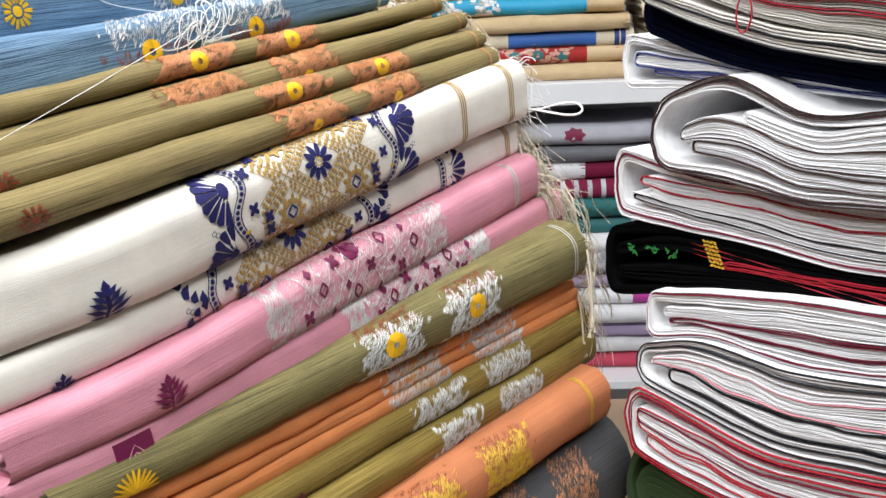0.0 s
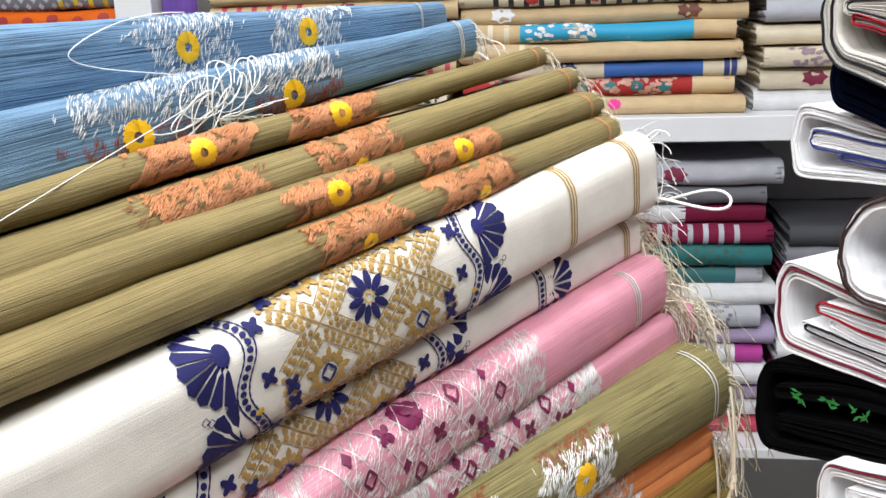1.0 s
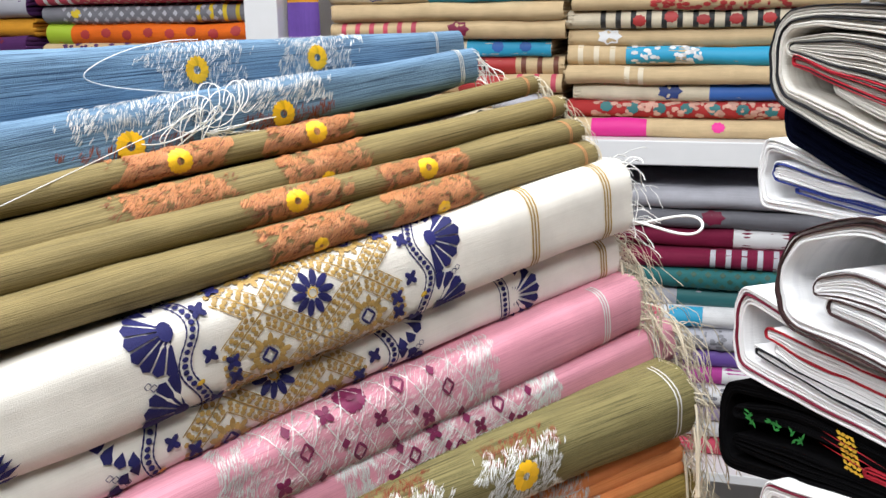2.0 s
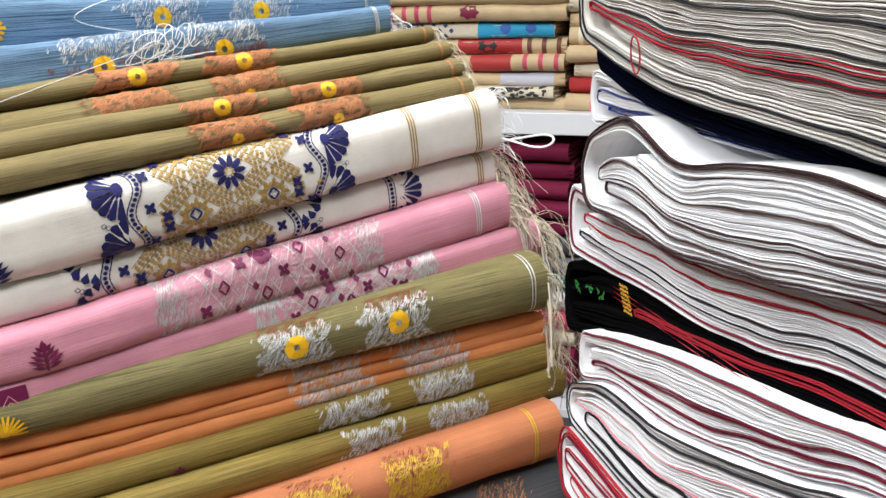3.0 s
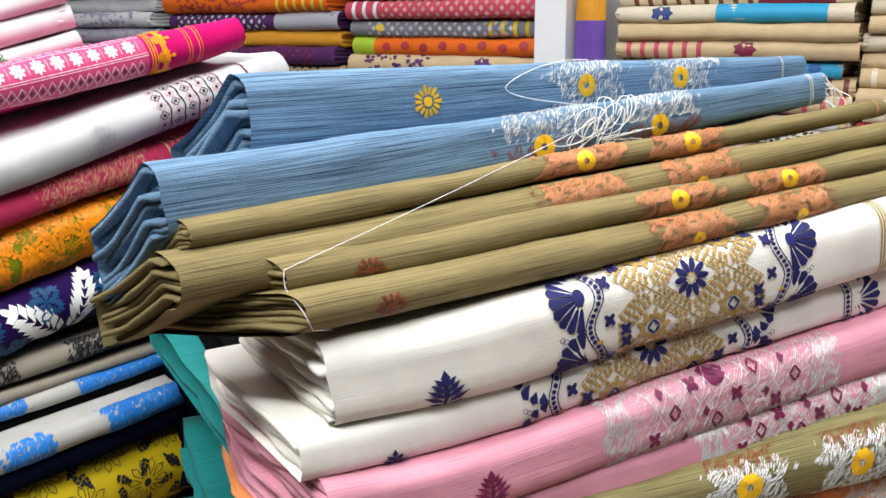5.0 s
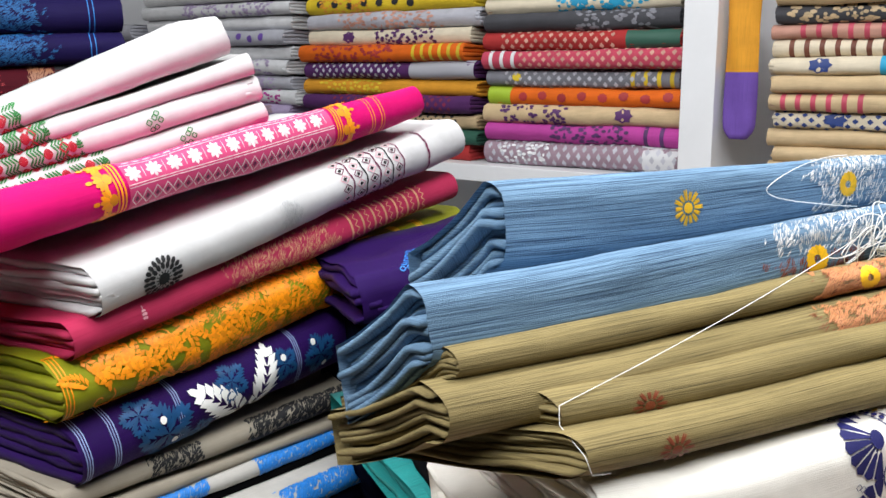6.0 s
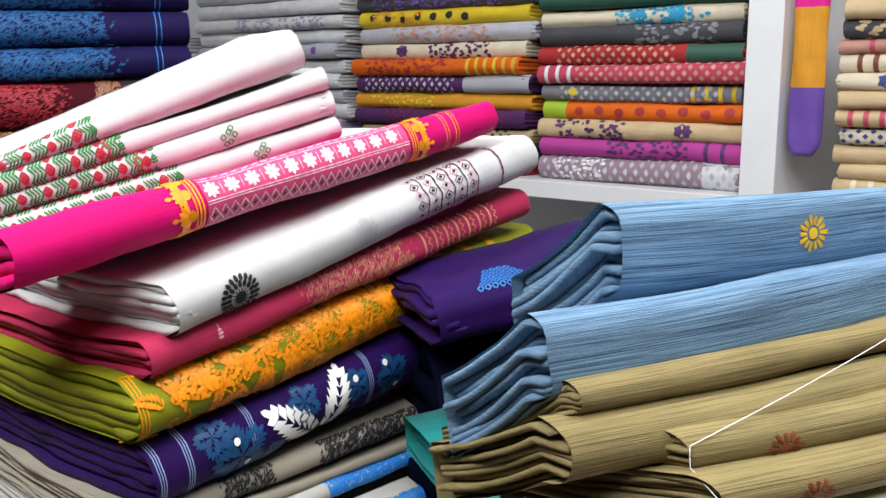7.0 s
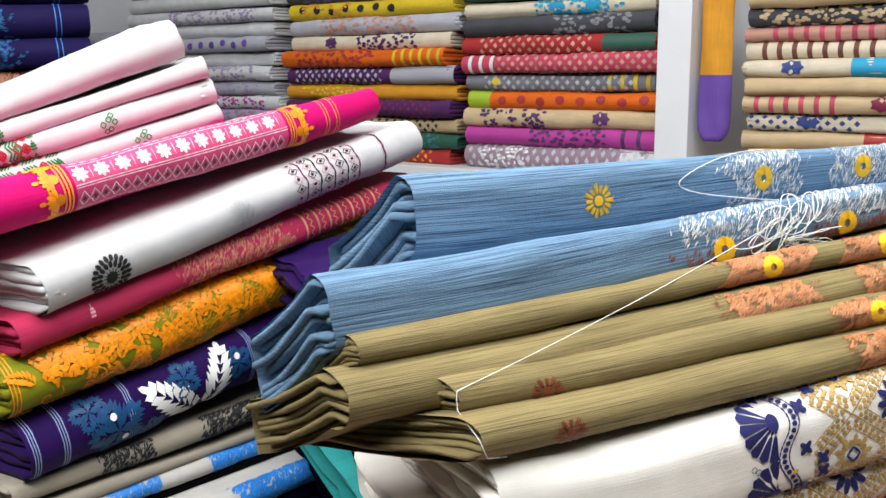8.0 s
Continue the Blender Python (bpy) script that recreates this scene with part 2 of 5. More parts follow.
def folded_cloth(name, fold, material, label, category="saree", layers=6, inner=None, group="", cols=46, ragged=0.006, single=True):
    """Outer wrap with its rounded front, and the cut layers of both ends."""
    thing = new(name)
    thing.matrix_world = fold.m
    tagged(thing, label, category, group)
    rnd = random.Random(int(fold.seed * 100) + 11)
    h, d = fold.reach(fold.length / 2)
    q = sum(fold.girth(fold.length / 2)) / 1.02
    flat = max(0.02, fold.width - d)
    ss = [1 + flat / q * (1 - k / 7) for k in range(7)] + [math.cos(math.pi * k / 16) for k in range(17)] + [-1 - flat / q * (k + 1) / 4 for k in range(4)]
    verts, faces, uvs = [], [], []
    xs = [fold.length * k / (cols - 1) for k in range(cols)]
    for x in xs:
        around = sum(fold.girth(x))
        for s in [e * around if abs(e) <= 1 else math.copysign(around + (abs(e) - 1) * q, e) for e in ss]:
            p = fold.at(x, s)
            p.x = fold.end(p.x, p.y) + 0.0015 * noise.noise((s * 60, fold.seed, x))
            verts.append(p)
            uvs.append((x + fold.seed, s))
    n = len(ss)
    for i in range(cols - 1):
        for j in range(n - 1):
            faces.append((i * n + j, i * n + j + 1, (i + 1) * n + j + 1, (i + 1) * n + j))
    # back closing strip
    for i in range(cols - 1):
        faces.append((i * n + n - 1, i * n, (i + 1) * n, (i + 1) * n + n - 1))
    part("outer_wrap", verts, faces, material, thing, uvs=uvs)
    # end layers: nested leaves that follow the curve of the front
    for side in (0, 1):
        x0 = 0.0 if side == 0 else fold.length
        deep = 0.012 if side == 0 else -0.012
        turn = sum(fold.girth(x0))
        pieces = []
        for k in range(layers):
            lv, lf, lu = [], [], []
            za, zb = (k + 0.05) / layers, (k + 0.95) / layers
            out = rnd.uniform(-ragged, ragged * 0.4)
            for j in range(12):
                f = (j / 11) ** 1.3
                for zf in (za, (za + zb) / 2, zb):
                    s_ = zf * 2 - 1
                    hh, dd = fold.reach(x0)
                    y0 = fold.front(x0, s_) + 0.0012
                    y = y0 + (fold.width - y0) * f
                    top = fold.at(x0, turn + max(0.0, y - dd)).z
                    low = fold.at(x0, -turn - max(0.0, y - dd)).z
                    wob = 0.0012 * noise.noise((y * 45, k * 3.7, fold.seed + side))
                    z = low + (top - low) * (0.04 + 0.92 * zf) + wob
                    mid = 0.0008 if zf not in (za, zb) else 0.0
                    push = out + 0.004 * noise.noise((y * 30, k * 1.9, fold.seed + 4 * side)) + mid
                    x = fold.end(x0, y) - push if side == 0 else x0 + push * 0.7
                    lift = fold.fall(x0, y) - fold.fall(x0 + deep, y)
                    lv += [(x, y, z), (x + deep, y, z + lift)]
                    lu += [(y + k, z * 3), (y + k, z * 3 + 0.03)]
            for j in range(11):
                a, b_ = j * 6, (j + 1) * 6
                for e in range(2):
                    lf.append((a + e * 2, b_ + e * 2, b_ + e * 2 + 2, a + e * 2 + 2))
                lf.append((a, a + 1, b_ + 1, b_))
                lf.append((a + 4, b_ + 4, b_ + 5, a + 5))
            lf += [(0, 2, 3, 1), (2, 4, 5, 3)]
            pieces.append((lv, lf, lu))
        if single:
            for lv, lf, lu in pieces:
                part("layer", lv, lf, inner or material, thing, uvs=lu)
        else:
            v, fc = join([(a, b_) for a, b_, _ in pieces])
            # the leaves are one folded web: bridge each to the next
            for k in range(layers - 1):
                for j in range(11):
                    a, b_ = k * 72 + j * 6 + 5, (k + 1) * 72 + j * 6 + 1
                    fc.append((a, a + 6, b_ + 6, b_))
            part("folded_end", v, fc, inner or material, thing, uvs=[u for p in pieces for u in p[2]])
    return thing


def tube(name, points, radius, material, parent=None, label="", sides=5):
    """A thread or cord through the points."""
    pts = [Vector(p) for p in points]
    verts, faces = [], []
    for i, p in enumerate(pts):
        d = (pts[min(i + 1, len(pts) - 1)] - pts[max(i - 1, 0)]).normalized()
        u = d.orthogonal().normalized() if i == 0 else (u - d * u.dot(d)).normalized()
        w = d.cross(u)
        for k in range(sides):
            a = 2 * math.pi * k / sides
            verts.append(p + (u * math.cos(a) + w * math.sin(a)) * radius)
    for i in range(len(pts) - 1):
        for k in range(sides):
            faces.append((i * sides + k, i * sides + (k + 1) % sides, (i + 1) * sides + (k + 1) % sides, (i + 1) * sides + k))
    if name is None:
        return verts, faces
    return part(name, verts, faces, material, parent, label)


def join(pieces):
    verts, faces = [], []
    for v, f in pieces:
        o = len(verts)
        verts += list(v)
        faces += [tuple(i + o for i in q) for q in f]
    return verts, faces

# ---- the main pile: sarees folded lengthways, front folds towards the aisle ----
MAIN = [
    # name, near, far, thickness, width, bulge, skew, material, layers, label; the upper six sink behind their ridge
    ("grey", (-0.13, 0.42, 0.942), (0.146, 0.748, 0.942), (0.083, 0.092), 0.22, 0.8, 0.2, GREY, 5, "charcoal grey cotton saree with copper thread motifs"),
    ("peach", (-0.14, 0.42, 1.025), (0.129, 0.745, 1.034), (0.035, 0.044), 0.22, 0.8, 0.2, PEACH, 5, "peach orange cotton saree with golden woven motifs"),
    ("olive_low", (-0.150, 0.440, 1.059), (0.121, 0.780, 1.072), (0.024, 0.028), 0.22, 0.7, 0.3, MUSTARD, 4, "mustard olive saree with silver leaf sprays"),
    ("olive_low2", (-0.157, 0.446, 1.083), (0.115, 0.779, 1.099), (0.018, 0.022), 0.22, 0.7, 0.3, MUSTARD, 4, "mustard olive saree with silver leaf sprays"),
    ("orange_low", (-0.166, 0.455, 1.098), (0.106, 0.776, 1.120), (0.012, 0.011), 0.22, 0.7, 0.4, ORANGE, 3, "bright orange saree folded thin with silver sprays"),
    ("orange", (-0.168, 0.450, 1.109), (0.105, 0.775, 1.129), (0.012, 0.010), 0.22, 0.7, 0.4, ORANGE, 3, "bright orange saree folded thin with silver sprays"),
    ("orange_top", (-0.170, 0.444, 1.122), (0.103, 0.774, 1.138), (0.013, 0.009), 0.22, 0.7, 0.4, ORANGE, 3, "bright orange saree folded thin with silver sprays"),
    ("moss", (-0.171, 0.440, 1.133), (0.113, 0.760, 1.149), (0.021, 0.045), 0.22, 0.95, 0.2, MOSS, 6, "moss green saree with silver leaves and yellow flowers"),
    ("pink_low", (-0.186, 0.432, 1.140), (0.097, 0.797, 1.186), (0.024, 0.030), 0.18, 0.6, 0.2, PINK, 5, "rose pink saree with silver brocade and maroon diamonds"),
    ("pink_high", (-0.184, 0.432, 1.160), (0.078, 0.777, 1.213), (0.034, 0.035), 0.18, 0.6, 0.2, PINK, 5, "rose pink saree with silver brocade and maroon diamonds"),
    ("ivory_low", (-0.199, 0.427, 1.192), (0.063, 0.785, 1.246), (0.026, 0.026), 0.16, 0.6, 0.15, IVORY, 5, "ivory silk saree with navy and gold geometric border"),
    ("ivory_high", (-0.186, 0.438, 1.2175), (0.070, 0.775, 1.275), (0.0485, 0.044), 0.15, 0.6, 0.15, IVORY, 9, "ivory silk saree with navy and gold geometric border"),
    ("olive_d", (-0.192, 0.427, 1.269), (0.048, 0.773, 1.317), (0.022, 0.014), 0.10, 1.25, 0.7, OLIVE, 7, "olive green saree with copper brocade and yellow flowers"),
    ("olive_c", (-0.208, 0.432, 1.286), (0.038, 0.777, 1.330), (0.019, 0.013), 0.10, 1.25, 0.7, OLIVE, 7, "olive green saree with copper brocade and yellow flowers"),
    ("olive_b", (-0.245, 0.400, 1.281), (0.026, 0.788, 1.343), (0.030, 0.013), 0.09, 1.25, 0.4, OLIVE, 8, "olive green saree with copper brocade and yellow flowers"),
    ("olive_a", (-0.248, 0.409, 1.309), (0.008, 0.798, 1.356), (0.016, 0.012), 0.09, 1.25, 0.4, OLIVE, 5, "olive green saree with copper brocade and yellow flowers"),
    ("blue_low", (-0.262, 0.408, 1.311), (-0.035, 0.808, 1.364), (0.042, 0.020), 0.058, 0.5, 0.45, BLUE, 9, "slate blue saree with silver brocade and yellow flowers"),
    ("blue_high", (-0.269, 0.476, 1.345), (-0.059, 0.860, 1.374), (0.046, 0.021), 0.058, 0.5, 0.45, BLUE, 8, "slate blue saree with silver brocade and yellow flowers"),
]
PILE = {}
# rounded share of the front, and how far it bellies out
BODY = {"blue_high": (0.55, 0.011), "blue_low": (0.55, 0.007), "ivory_high": (0.6, 0.011), "ivory_low": (0.6, 0.009), "pink_high": (0.6, 0.012), "pink_low": (0.6, 0.010),
        "moss": (0.75, 0.005), "olive_a": (0.92, 0.003), "olive_b": (0.92, 0.003), "olive_c": (0.92, 0.003), "olive_d": (0.92, 0.003), "peach": (0.8, 0.0),
        "orange": (0.8, 0.004), "orange_top": (0.8, 0.004), "orange_low": (0.8, 0.004), "olive_low": (0.8, 0.004), "olive_low2": (0.8, 0.004)}
SINK = {"olive_d": (0.05, 0.1), "olive_c": (0.1, 0.2), "olive_b": (0.22, 0.5), "olive_a": (0.25, 0.6), "blue_low": (0.3, 0.75), "blue_high": (0.3, 0.9)}
for k, (key, near, far, thick, width, bulge, skew, mat, layers, label) in enumerate(MAIN):
    slope, droop = SINK.get(key, (0.0, 0.0))
    corner, bow = BODY.get(key, (1.0, 0.0))
    f = Fold(near, far, thick, width, bulge, skew, wave=0.0022, seed=k + 1, slope=slope, droop=droop, corner=corner, bow=bow)
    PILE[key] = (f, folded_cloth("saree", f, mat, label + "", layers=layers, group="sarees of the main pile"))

# ---- the pile beside it ----
SIDE = [
    ("violet", (-0.642, 0.463, 1.124), (-0.626, 0.86, 1.168), (0.052, 0.062), VIOLET, 5, "deep violet saree with white feather leaves and blue flowers"),
    ("lime", (-0.643, 0.453, 1.181), (-0.627, 0.950, 1.238), (0.048, 0.054), LIME, 5, "lime green saree covered with orange floral brocade"),
    ("rose", (-0.642, 0.463, 1.229), (-0.628, 0.925, 1.304), (0.028, 0.030), ROSE, 5, "crimson rose silk saree with gold woven border"),
    ("white", (-0.630, 0.483, 1.259), (-0.620, 0.928, 1.351), (0.044, 0.040), WHITE, 6, "white cotton saree with a black paisley and woven end"),
    ("magenta", (-0.652, 0.375, 1.309), (-0.632, 0.872, 1.395), (0.042, 0.034), MAGENTA, 4, "magenta silk saree with orange and pink woven border"),
]
for k, (key, near, far, thick, mat, layers, label) in enumerate(SIDE):
    f = Fold(near, far, thick, 0.13 if key == "magenta" else 0.30, 0.9, 0.1, seed=k + 31, wave=0.0034, slope=0.25 if key == "magenta" else 0.0)
    PILE[key] = (f, folded_cloth("saree", f, mat, label, layers=layers, group="sarees of the side pile"))
GREENS = [((-0.827, 0.442, 1.308), (-0.703, 0.720, 1.394), (0.028, 0.021)), ((-0.825, 0.447, 1.336), (-0.705, 0.716, 1.416), (0.018, 0.023)),
          ((-0.824, 0.450, 1.354), (-0.708, 0.709, 1.440), (0.017, 0.019)), ((-0.822, 0.453, 1.371), (-0.717, 0.690, 1.460), (0.016, 0.036))]
for k, (near, far, thick) in enumerate(GREENS):
    f = Fold(near, far, thick, 0.2, 0.9, 0.1, seed=k + 41, wave=0.0026)
    PILE["green%d" % k] = (f, folded_cloth("saree", f, WHITE, "white cotton saree with green and red cross-stitch border", layers=4, group="white sarees with green border"))

# ---- cloths under and behind the side pile ----
CRIMSON = fabric("crimson_black_brocade", (0.07, 0.004, 0.010), (0.03, 0.002, 0.006), rough=0.7, gloss=0.1, fleck=0.8)
UMBER = fabric("umber_cotton", (0.16, 0.07, 0.05), (0.08, 0.03, 0.02), rough=0.7, fleck=0.7)
AZURE = fabric("blue_violet_silk", (0.012, 0.007, 0.06), (0.007, 0.004, 0.035), rough=0.6, gloss=0.1)
DEEPTEAL = fabric("deep_teal_cotton", (0.012, 0.09, 0.10), rough=0.7)
OFFWHITE = fabric("unbleached_white_cotton", (0.48, 0.46, 0.43), (0.37, 0.35, 0.33), rough=0.8)
LOWER = [
    ("yellow_print", (-0.615, 0.44, 0.942), (-0.585, 0.84, 0.945), (0.088, 0.090), YELLOW, 6, "yellow cotton saree printed with dark flowers"),
    ("navy_plain", (-0.615, 0.44, 1.029), (-0.585, 0.82, 1.033), (0.022, 0.022), NAVY, 4, "dark navy cotton saree folded flat"),
    ("indigo", (-0.612, 0.45, 1.050), (-0.582, 0.81, 1.053), (0.021, 0.021), OFFWHITE, 4, "white cotton saree printed with bright blue flowers"),
    # black layer set back, its colour stands in for the crevice's shade
    ("shade_gap_low", (-0.650, 0.47, 1.070), (-0.620, 0.80, 1.074), (0.009, 0.010), BLACK, 2, "black cotton saree folded thin"),
    ("indigo_top", (-0.650, 0.45, 1.078), (-0.620, 0.80, 1.083), (0.015, 0.014), OFFWHITE, 4, "white cotton saree with blue printed bands"),
    ("linen", (-0.654, 0.45, 1.093), (-0.624, 0.81, 1.097), (0.011, 0.011), BEIGE, 3, "beige cotton saree folded flat"),
    # second black layer that paints a shaded crevice, no cloth of its own
    ("shade_gap_high", (-0.676, 0.47, 1.104), (-0.646, 0.80, 1.108), (0.008, 0.009), BLACK, 2, "black cotton saree folded thin"),
    ("monochrome", (-0.655, 0.45, 1.110), (-0.625, 0.80, 1.116), (0.016, 0.020), BEIGE, 3, "off-white saree with black printed motifs"),
]
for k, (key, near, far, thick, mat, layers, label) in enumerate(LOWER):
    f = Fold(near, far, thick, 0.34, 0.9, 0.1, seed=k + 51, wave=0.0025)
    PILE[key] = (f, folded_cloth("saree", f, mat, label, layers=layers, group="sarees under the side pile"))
BEHIND = [
    ("teal_base", (-0.322, 0.505, 0.942), (-0.130, 0.76, 0.942), (0.046, 0.040), 0.22, TEAL, 5, 0.2, "turquoise cotton saree folded in loose layers"),
    ("teal_low", (-0.338, 0.494, 0.986), (-0.130, 0.76, 0.982), (0.040, 0.042), 0.22, TEAL, 5, 0.3, "turquoise cotton saree folded in loose layers"),
    ("teal_red", (-0.318, 0.508, 1.026), (-0.130, 0.76, 1.024), (0.034, 0.036), 0.22, TEAL, 4, 0.3, "turquoise cotton saree with small maroon sprigs"),
    ("teal_mid", (-0.330, 0.498, 1.060), (-0.130, 0.76, 1.060), (0.034, 0.034), 0.22, TEAL, 4, 0.2, "turquoise cotton saree folded in loose layers"),
    # black filler for the dark gap between turquoise sarees; shade put into colour
    ("shade_gap_rear", (-0.285, 0.525, 1.098), (-0.10, 0.76, 1.098), (0.036, 0.036), 0.22, BLACK, 3, 0.0, "black saree and painted crevice shade behind the main pile"),
    ("teal_high", (-0.262, 0.475, 1.134), (-0.134, 0.689, 1.150), (0.030, 0.030), 0.36, TEAL, 5, 0.0, "turquoise cotton saree with loose wavy folded end"),
    ("dark_mid", (-0.296, 0.500, 1.164), (-0.11, 0.75, 1.178), (0.045, 0.045), 0.30, BLACK, 6, 0.3, "black saree and painted crevice shade behind the main pile"),
    # near-black block painted in for the shadow between the piles, under purple_top
    ("shadow_block", (-0.545, 0.685, 0.945), (-0.45, 0.860, 0.945), (0.272, 0.27), 0.16, NAVY, 9, 0.0, "near-black block standing in for the shadow between two piles"),
    ("purple_top", (-0.548, 0.680, 1.222), (-0.43, 0.90, 1.258), (0.050, 0.045), 0.14, VIOLET, 6, 0.0, "deep violet silk saree with bright blue motif"),
]
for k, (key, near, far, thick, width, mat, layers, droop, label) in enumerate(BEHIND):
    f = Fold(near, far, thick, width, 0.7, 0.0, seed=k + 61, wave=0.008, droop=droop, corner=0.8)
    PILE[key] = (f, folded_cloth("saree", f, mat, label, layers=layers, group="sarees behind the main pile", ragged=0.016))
FAR = [
    ("base", 0.942, 0.15, UMBER, "brown cotton sarees folded at the bottom"), ("deep_teal", 1.09, 0.15, DEEPTEAL, "deep teal saree with a golden woven motif"), ("ink", 1.24, 0.10, NAVY, "dark navy saree folded in the far pile"),
    ("umber", 1.335, 0.050, UMBER, "umber brown saree with rust brocade"), ("crimson", 1.383, 0.062, CRIMSON, "black and crimson brocade saree with a copper border"),
    ("azure_low", 1.443, 0.040, AZURE, "violet silk saree with bright blue brocade"), ("azure_high", 1.483, 0.044, AZURE, "violet silk saree with bright blue brocade"),
    ("azure_cap", 1.527, 0.044, AZURE, "violet silk saree with bright blue brocade"),
]
for k, (key, z, h, mat, label) in enumerate(FAR):
    f = Fold((-1.28, 0.43, z - 0.008), (-1.098, 0.838, z + 0.010), (h, h * 0.95), 0.24, 0.9, 0.0, seed=k + 71, wave=0.003)
    PILE[key] = (f, folded_cloth("saree", f, mat, label, layers=4, group="sarees of the far pile"))

# ---- setting ----
tagged(box("floor", (-4, -2.5, -0.05), (3, 3.0, 0.0), TILE), "pale shop floor", "floor", kind="structure")
tagged(box("ceiling", (-4, -2.5, 2.7), (3, 3.0, 2.75), PLASTER), "plain painted ceiling", "ceiling", kind="structure")
tagged(box("wall_north", (-4, 2.5, 0), (3, 2.6, 2.7), PLASTER), "painted shop wall behind the shelves", "wall", kind="structure")
tagged(box("wall_south", (-4, -2.6, 0), (3, -2.5, 2.7), PLASTER), "painted shop wall", "wall", kind="structure")
tagged(box("wall_east", (3, -2.5, 0), (3.1, 2.5, 2.7), PLASTER), "painted shop wall", "wall", kind="structure")
tagged(box("wall_west", (-4.1, -2.5, 0), (-4, 2.5, 2.7), PLASTER), "painted shop wall", "wall", kind="structure")
counter = new("display_counter")
tagged(counter, "brown laminate display counter that carries the saree piles", "counter")
box("counter_top", (-1.5, 0.30, 0.91), (0.62, 1.0, 0.94), COUNTER, counter, bevel=0.004)
box("counter_body", (-1.45, 0.36, 0.0), (0.58, 0.97, 0.91), COUNTER, counter)


shelf = new("wall_shelf")
tagged(shelf, "white laminate wall shelving full of folded sarees", "shelf")
box("post", (-0.840, 2.0, 0.0), (-0.766, 2.45, 2.3), LAMINATE, shelf)
box("board", (-0.766, 2.0, 1.128), (1.6, 2.45, 1.174), LAMINATE, shelf)
box("board", (-3.2, 2.0, 1.170), (-0.840, 2.45, 1.211), LAMINATE, shelf)
box("board", (-0.766, 2.0, 0.50), (1.6, 2.45, 0.52), LAMINATE, shelf)
box("board", (-3.2, 2.0, 0.56), (-0.840, 2.45, 0.58), LAMINATE, shelf)
box("end_panel", (1.6, 2.0, 0.0), (1.64, 2.45, 2.3), LAMINATE, shelf)
box("end_panel", (-3.24, 2.0, 0.0), (-3.2, 2.45, 2.3), LAMINATE, shelf)
box("back_panel", (-3.2, 2.45, 0.0), (1.6, 2.47, 2.3), LAMINATE, shelf)

# ---- folded sarees on the shelves ----
SHADES = {
    "sand": (0.62, 0.46, 0.27), "cream": (0.72, 0.63, 0.48), "red": (0.42, 0.035, 0.035), "navy": (0.02, 0.045, 0.19), "cyan": (0.02, 0.33, 0.56),
    "brown": (0.16, 0.05, 0.03), "black": (0.02, 0.02, 0.022), "pinkish": (0.60, 0.32, 0.25), "grey": (0.22, 0.22, 0.25), "yellow": (0.72, 0.52, 0.03),
    "orange": (0.75, 0.14, 0.012), "lime": (0.36, 0.50, 0.03), "purple": (0.09, 0.025, 0.12), "magenta": (0.48, 0.06, 0.32), "maroon": (0.20, 0.012, 0.05),
    "rose": (0.56, 0.07, 0.12), "white": (0.75, 0.75, 0.77), "green": (0.03, 0.10, 0.07), "teal": (0.03, 0.16, 0.17), "lilac": (0.45, 0.36, 0.55),
    "blue": (0.03, 0.12, 0.42), "gold": (0.72, 0.32, 0.03), "mauve": (0.33, 0.23, 0.28), "charcoal": (0.07, 0.07, 0.08), "hotpink": (0.75, 0.02, 0.28), "violet": (0.16, 0.08, 0.38), "ash": (0.5, 0.5, 0.56),
}
CLOTH = {k: fabric("cloth_" + k, c, rough=0.7, fleck=0.5) for k, c in SHADES.items()}
YARN = {k: thread("yarn_" + k, c, rough=0.6) for k, c in SHADES.items()}
WORDS = {"ash": "pale grey", "hotpink": "hot pink", "pinkish": "dusty pink"}


def band(fold, x0, x1, s0, s1, lift=0.0006, nx=2, ns=8):
    """A patch of the cloth's own surface, a little above it."""
    verts = [fold.at(x0 + (x1 - x0) * i / nx, s0 + (s1 - s0) * j / ns, lift) for i in range(nx + 1) for j in range(ns + 1)]
    m = ns + 1
    return verts, [(i * m + j, (i + 1) * m + j, (i + 1) * m + j + 1, i * m + j + 1) for i in range(nx) for j in range(ns)]


def blob(fold, x, s, rx, rs, lift=0.0012, n=9, turn=0.0, star=0.0):
    """A round, or with star a petalled, patch of stitches."""
    verts = [fold.at(x, s, lift + 0.0003)]
    for k in range(2 * n):
        a = math.pi * k / n + turn
        r = 1 - star * (k % 2)
        verts.append(fold.at(x + rx * r * math.cos(a), s + rs * r * math.sin(a), lift))
    return verts, [(0, 1 + k, 1 + (k + 1) % (2 * n)) for k in range(2 * n)]


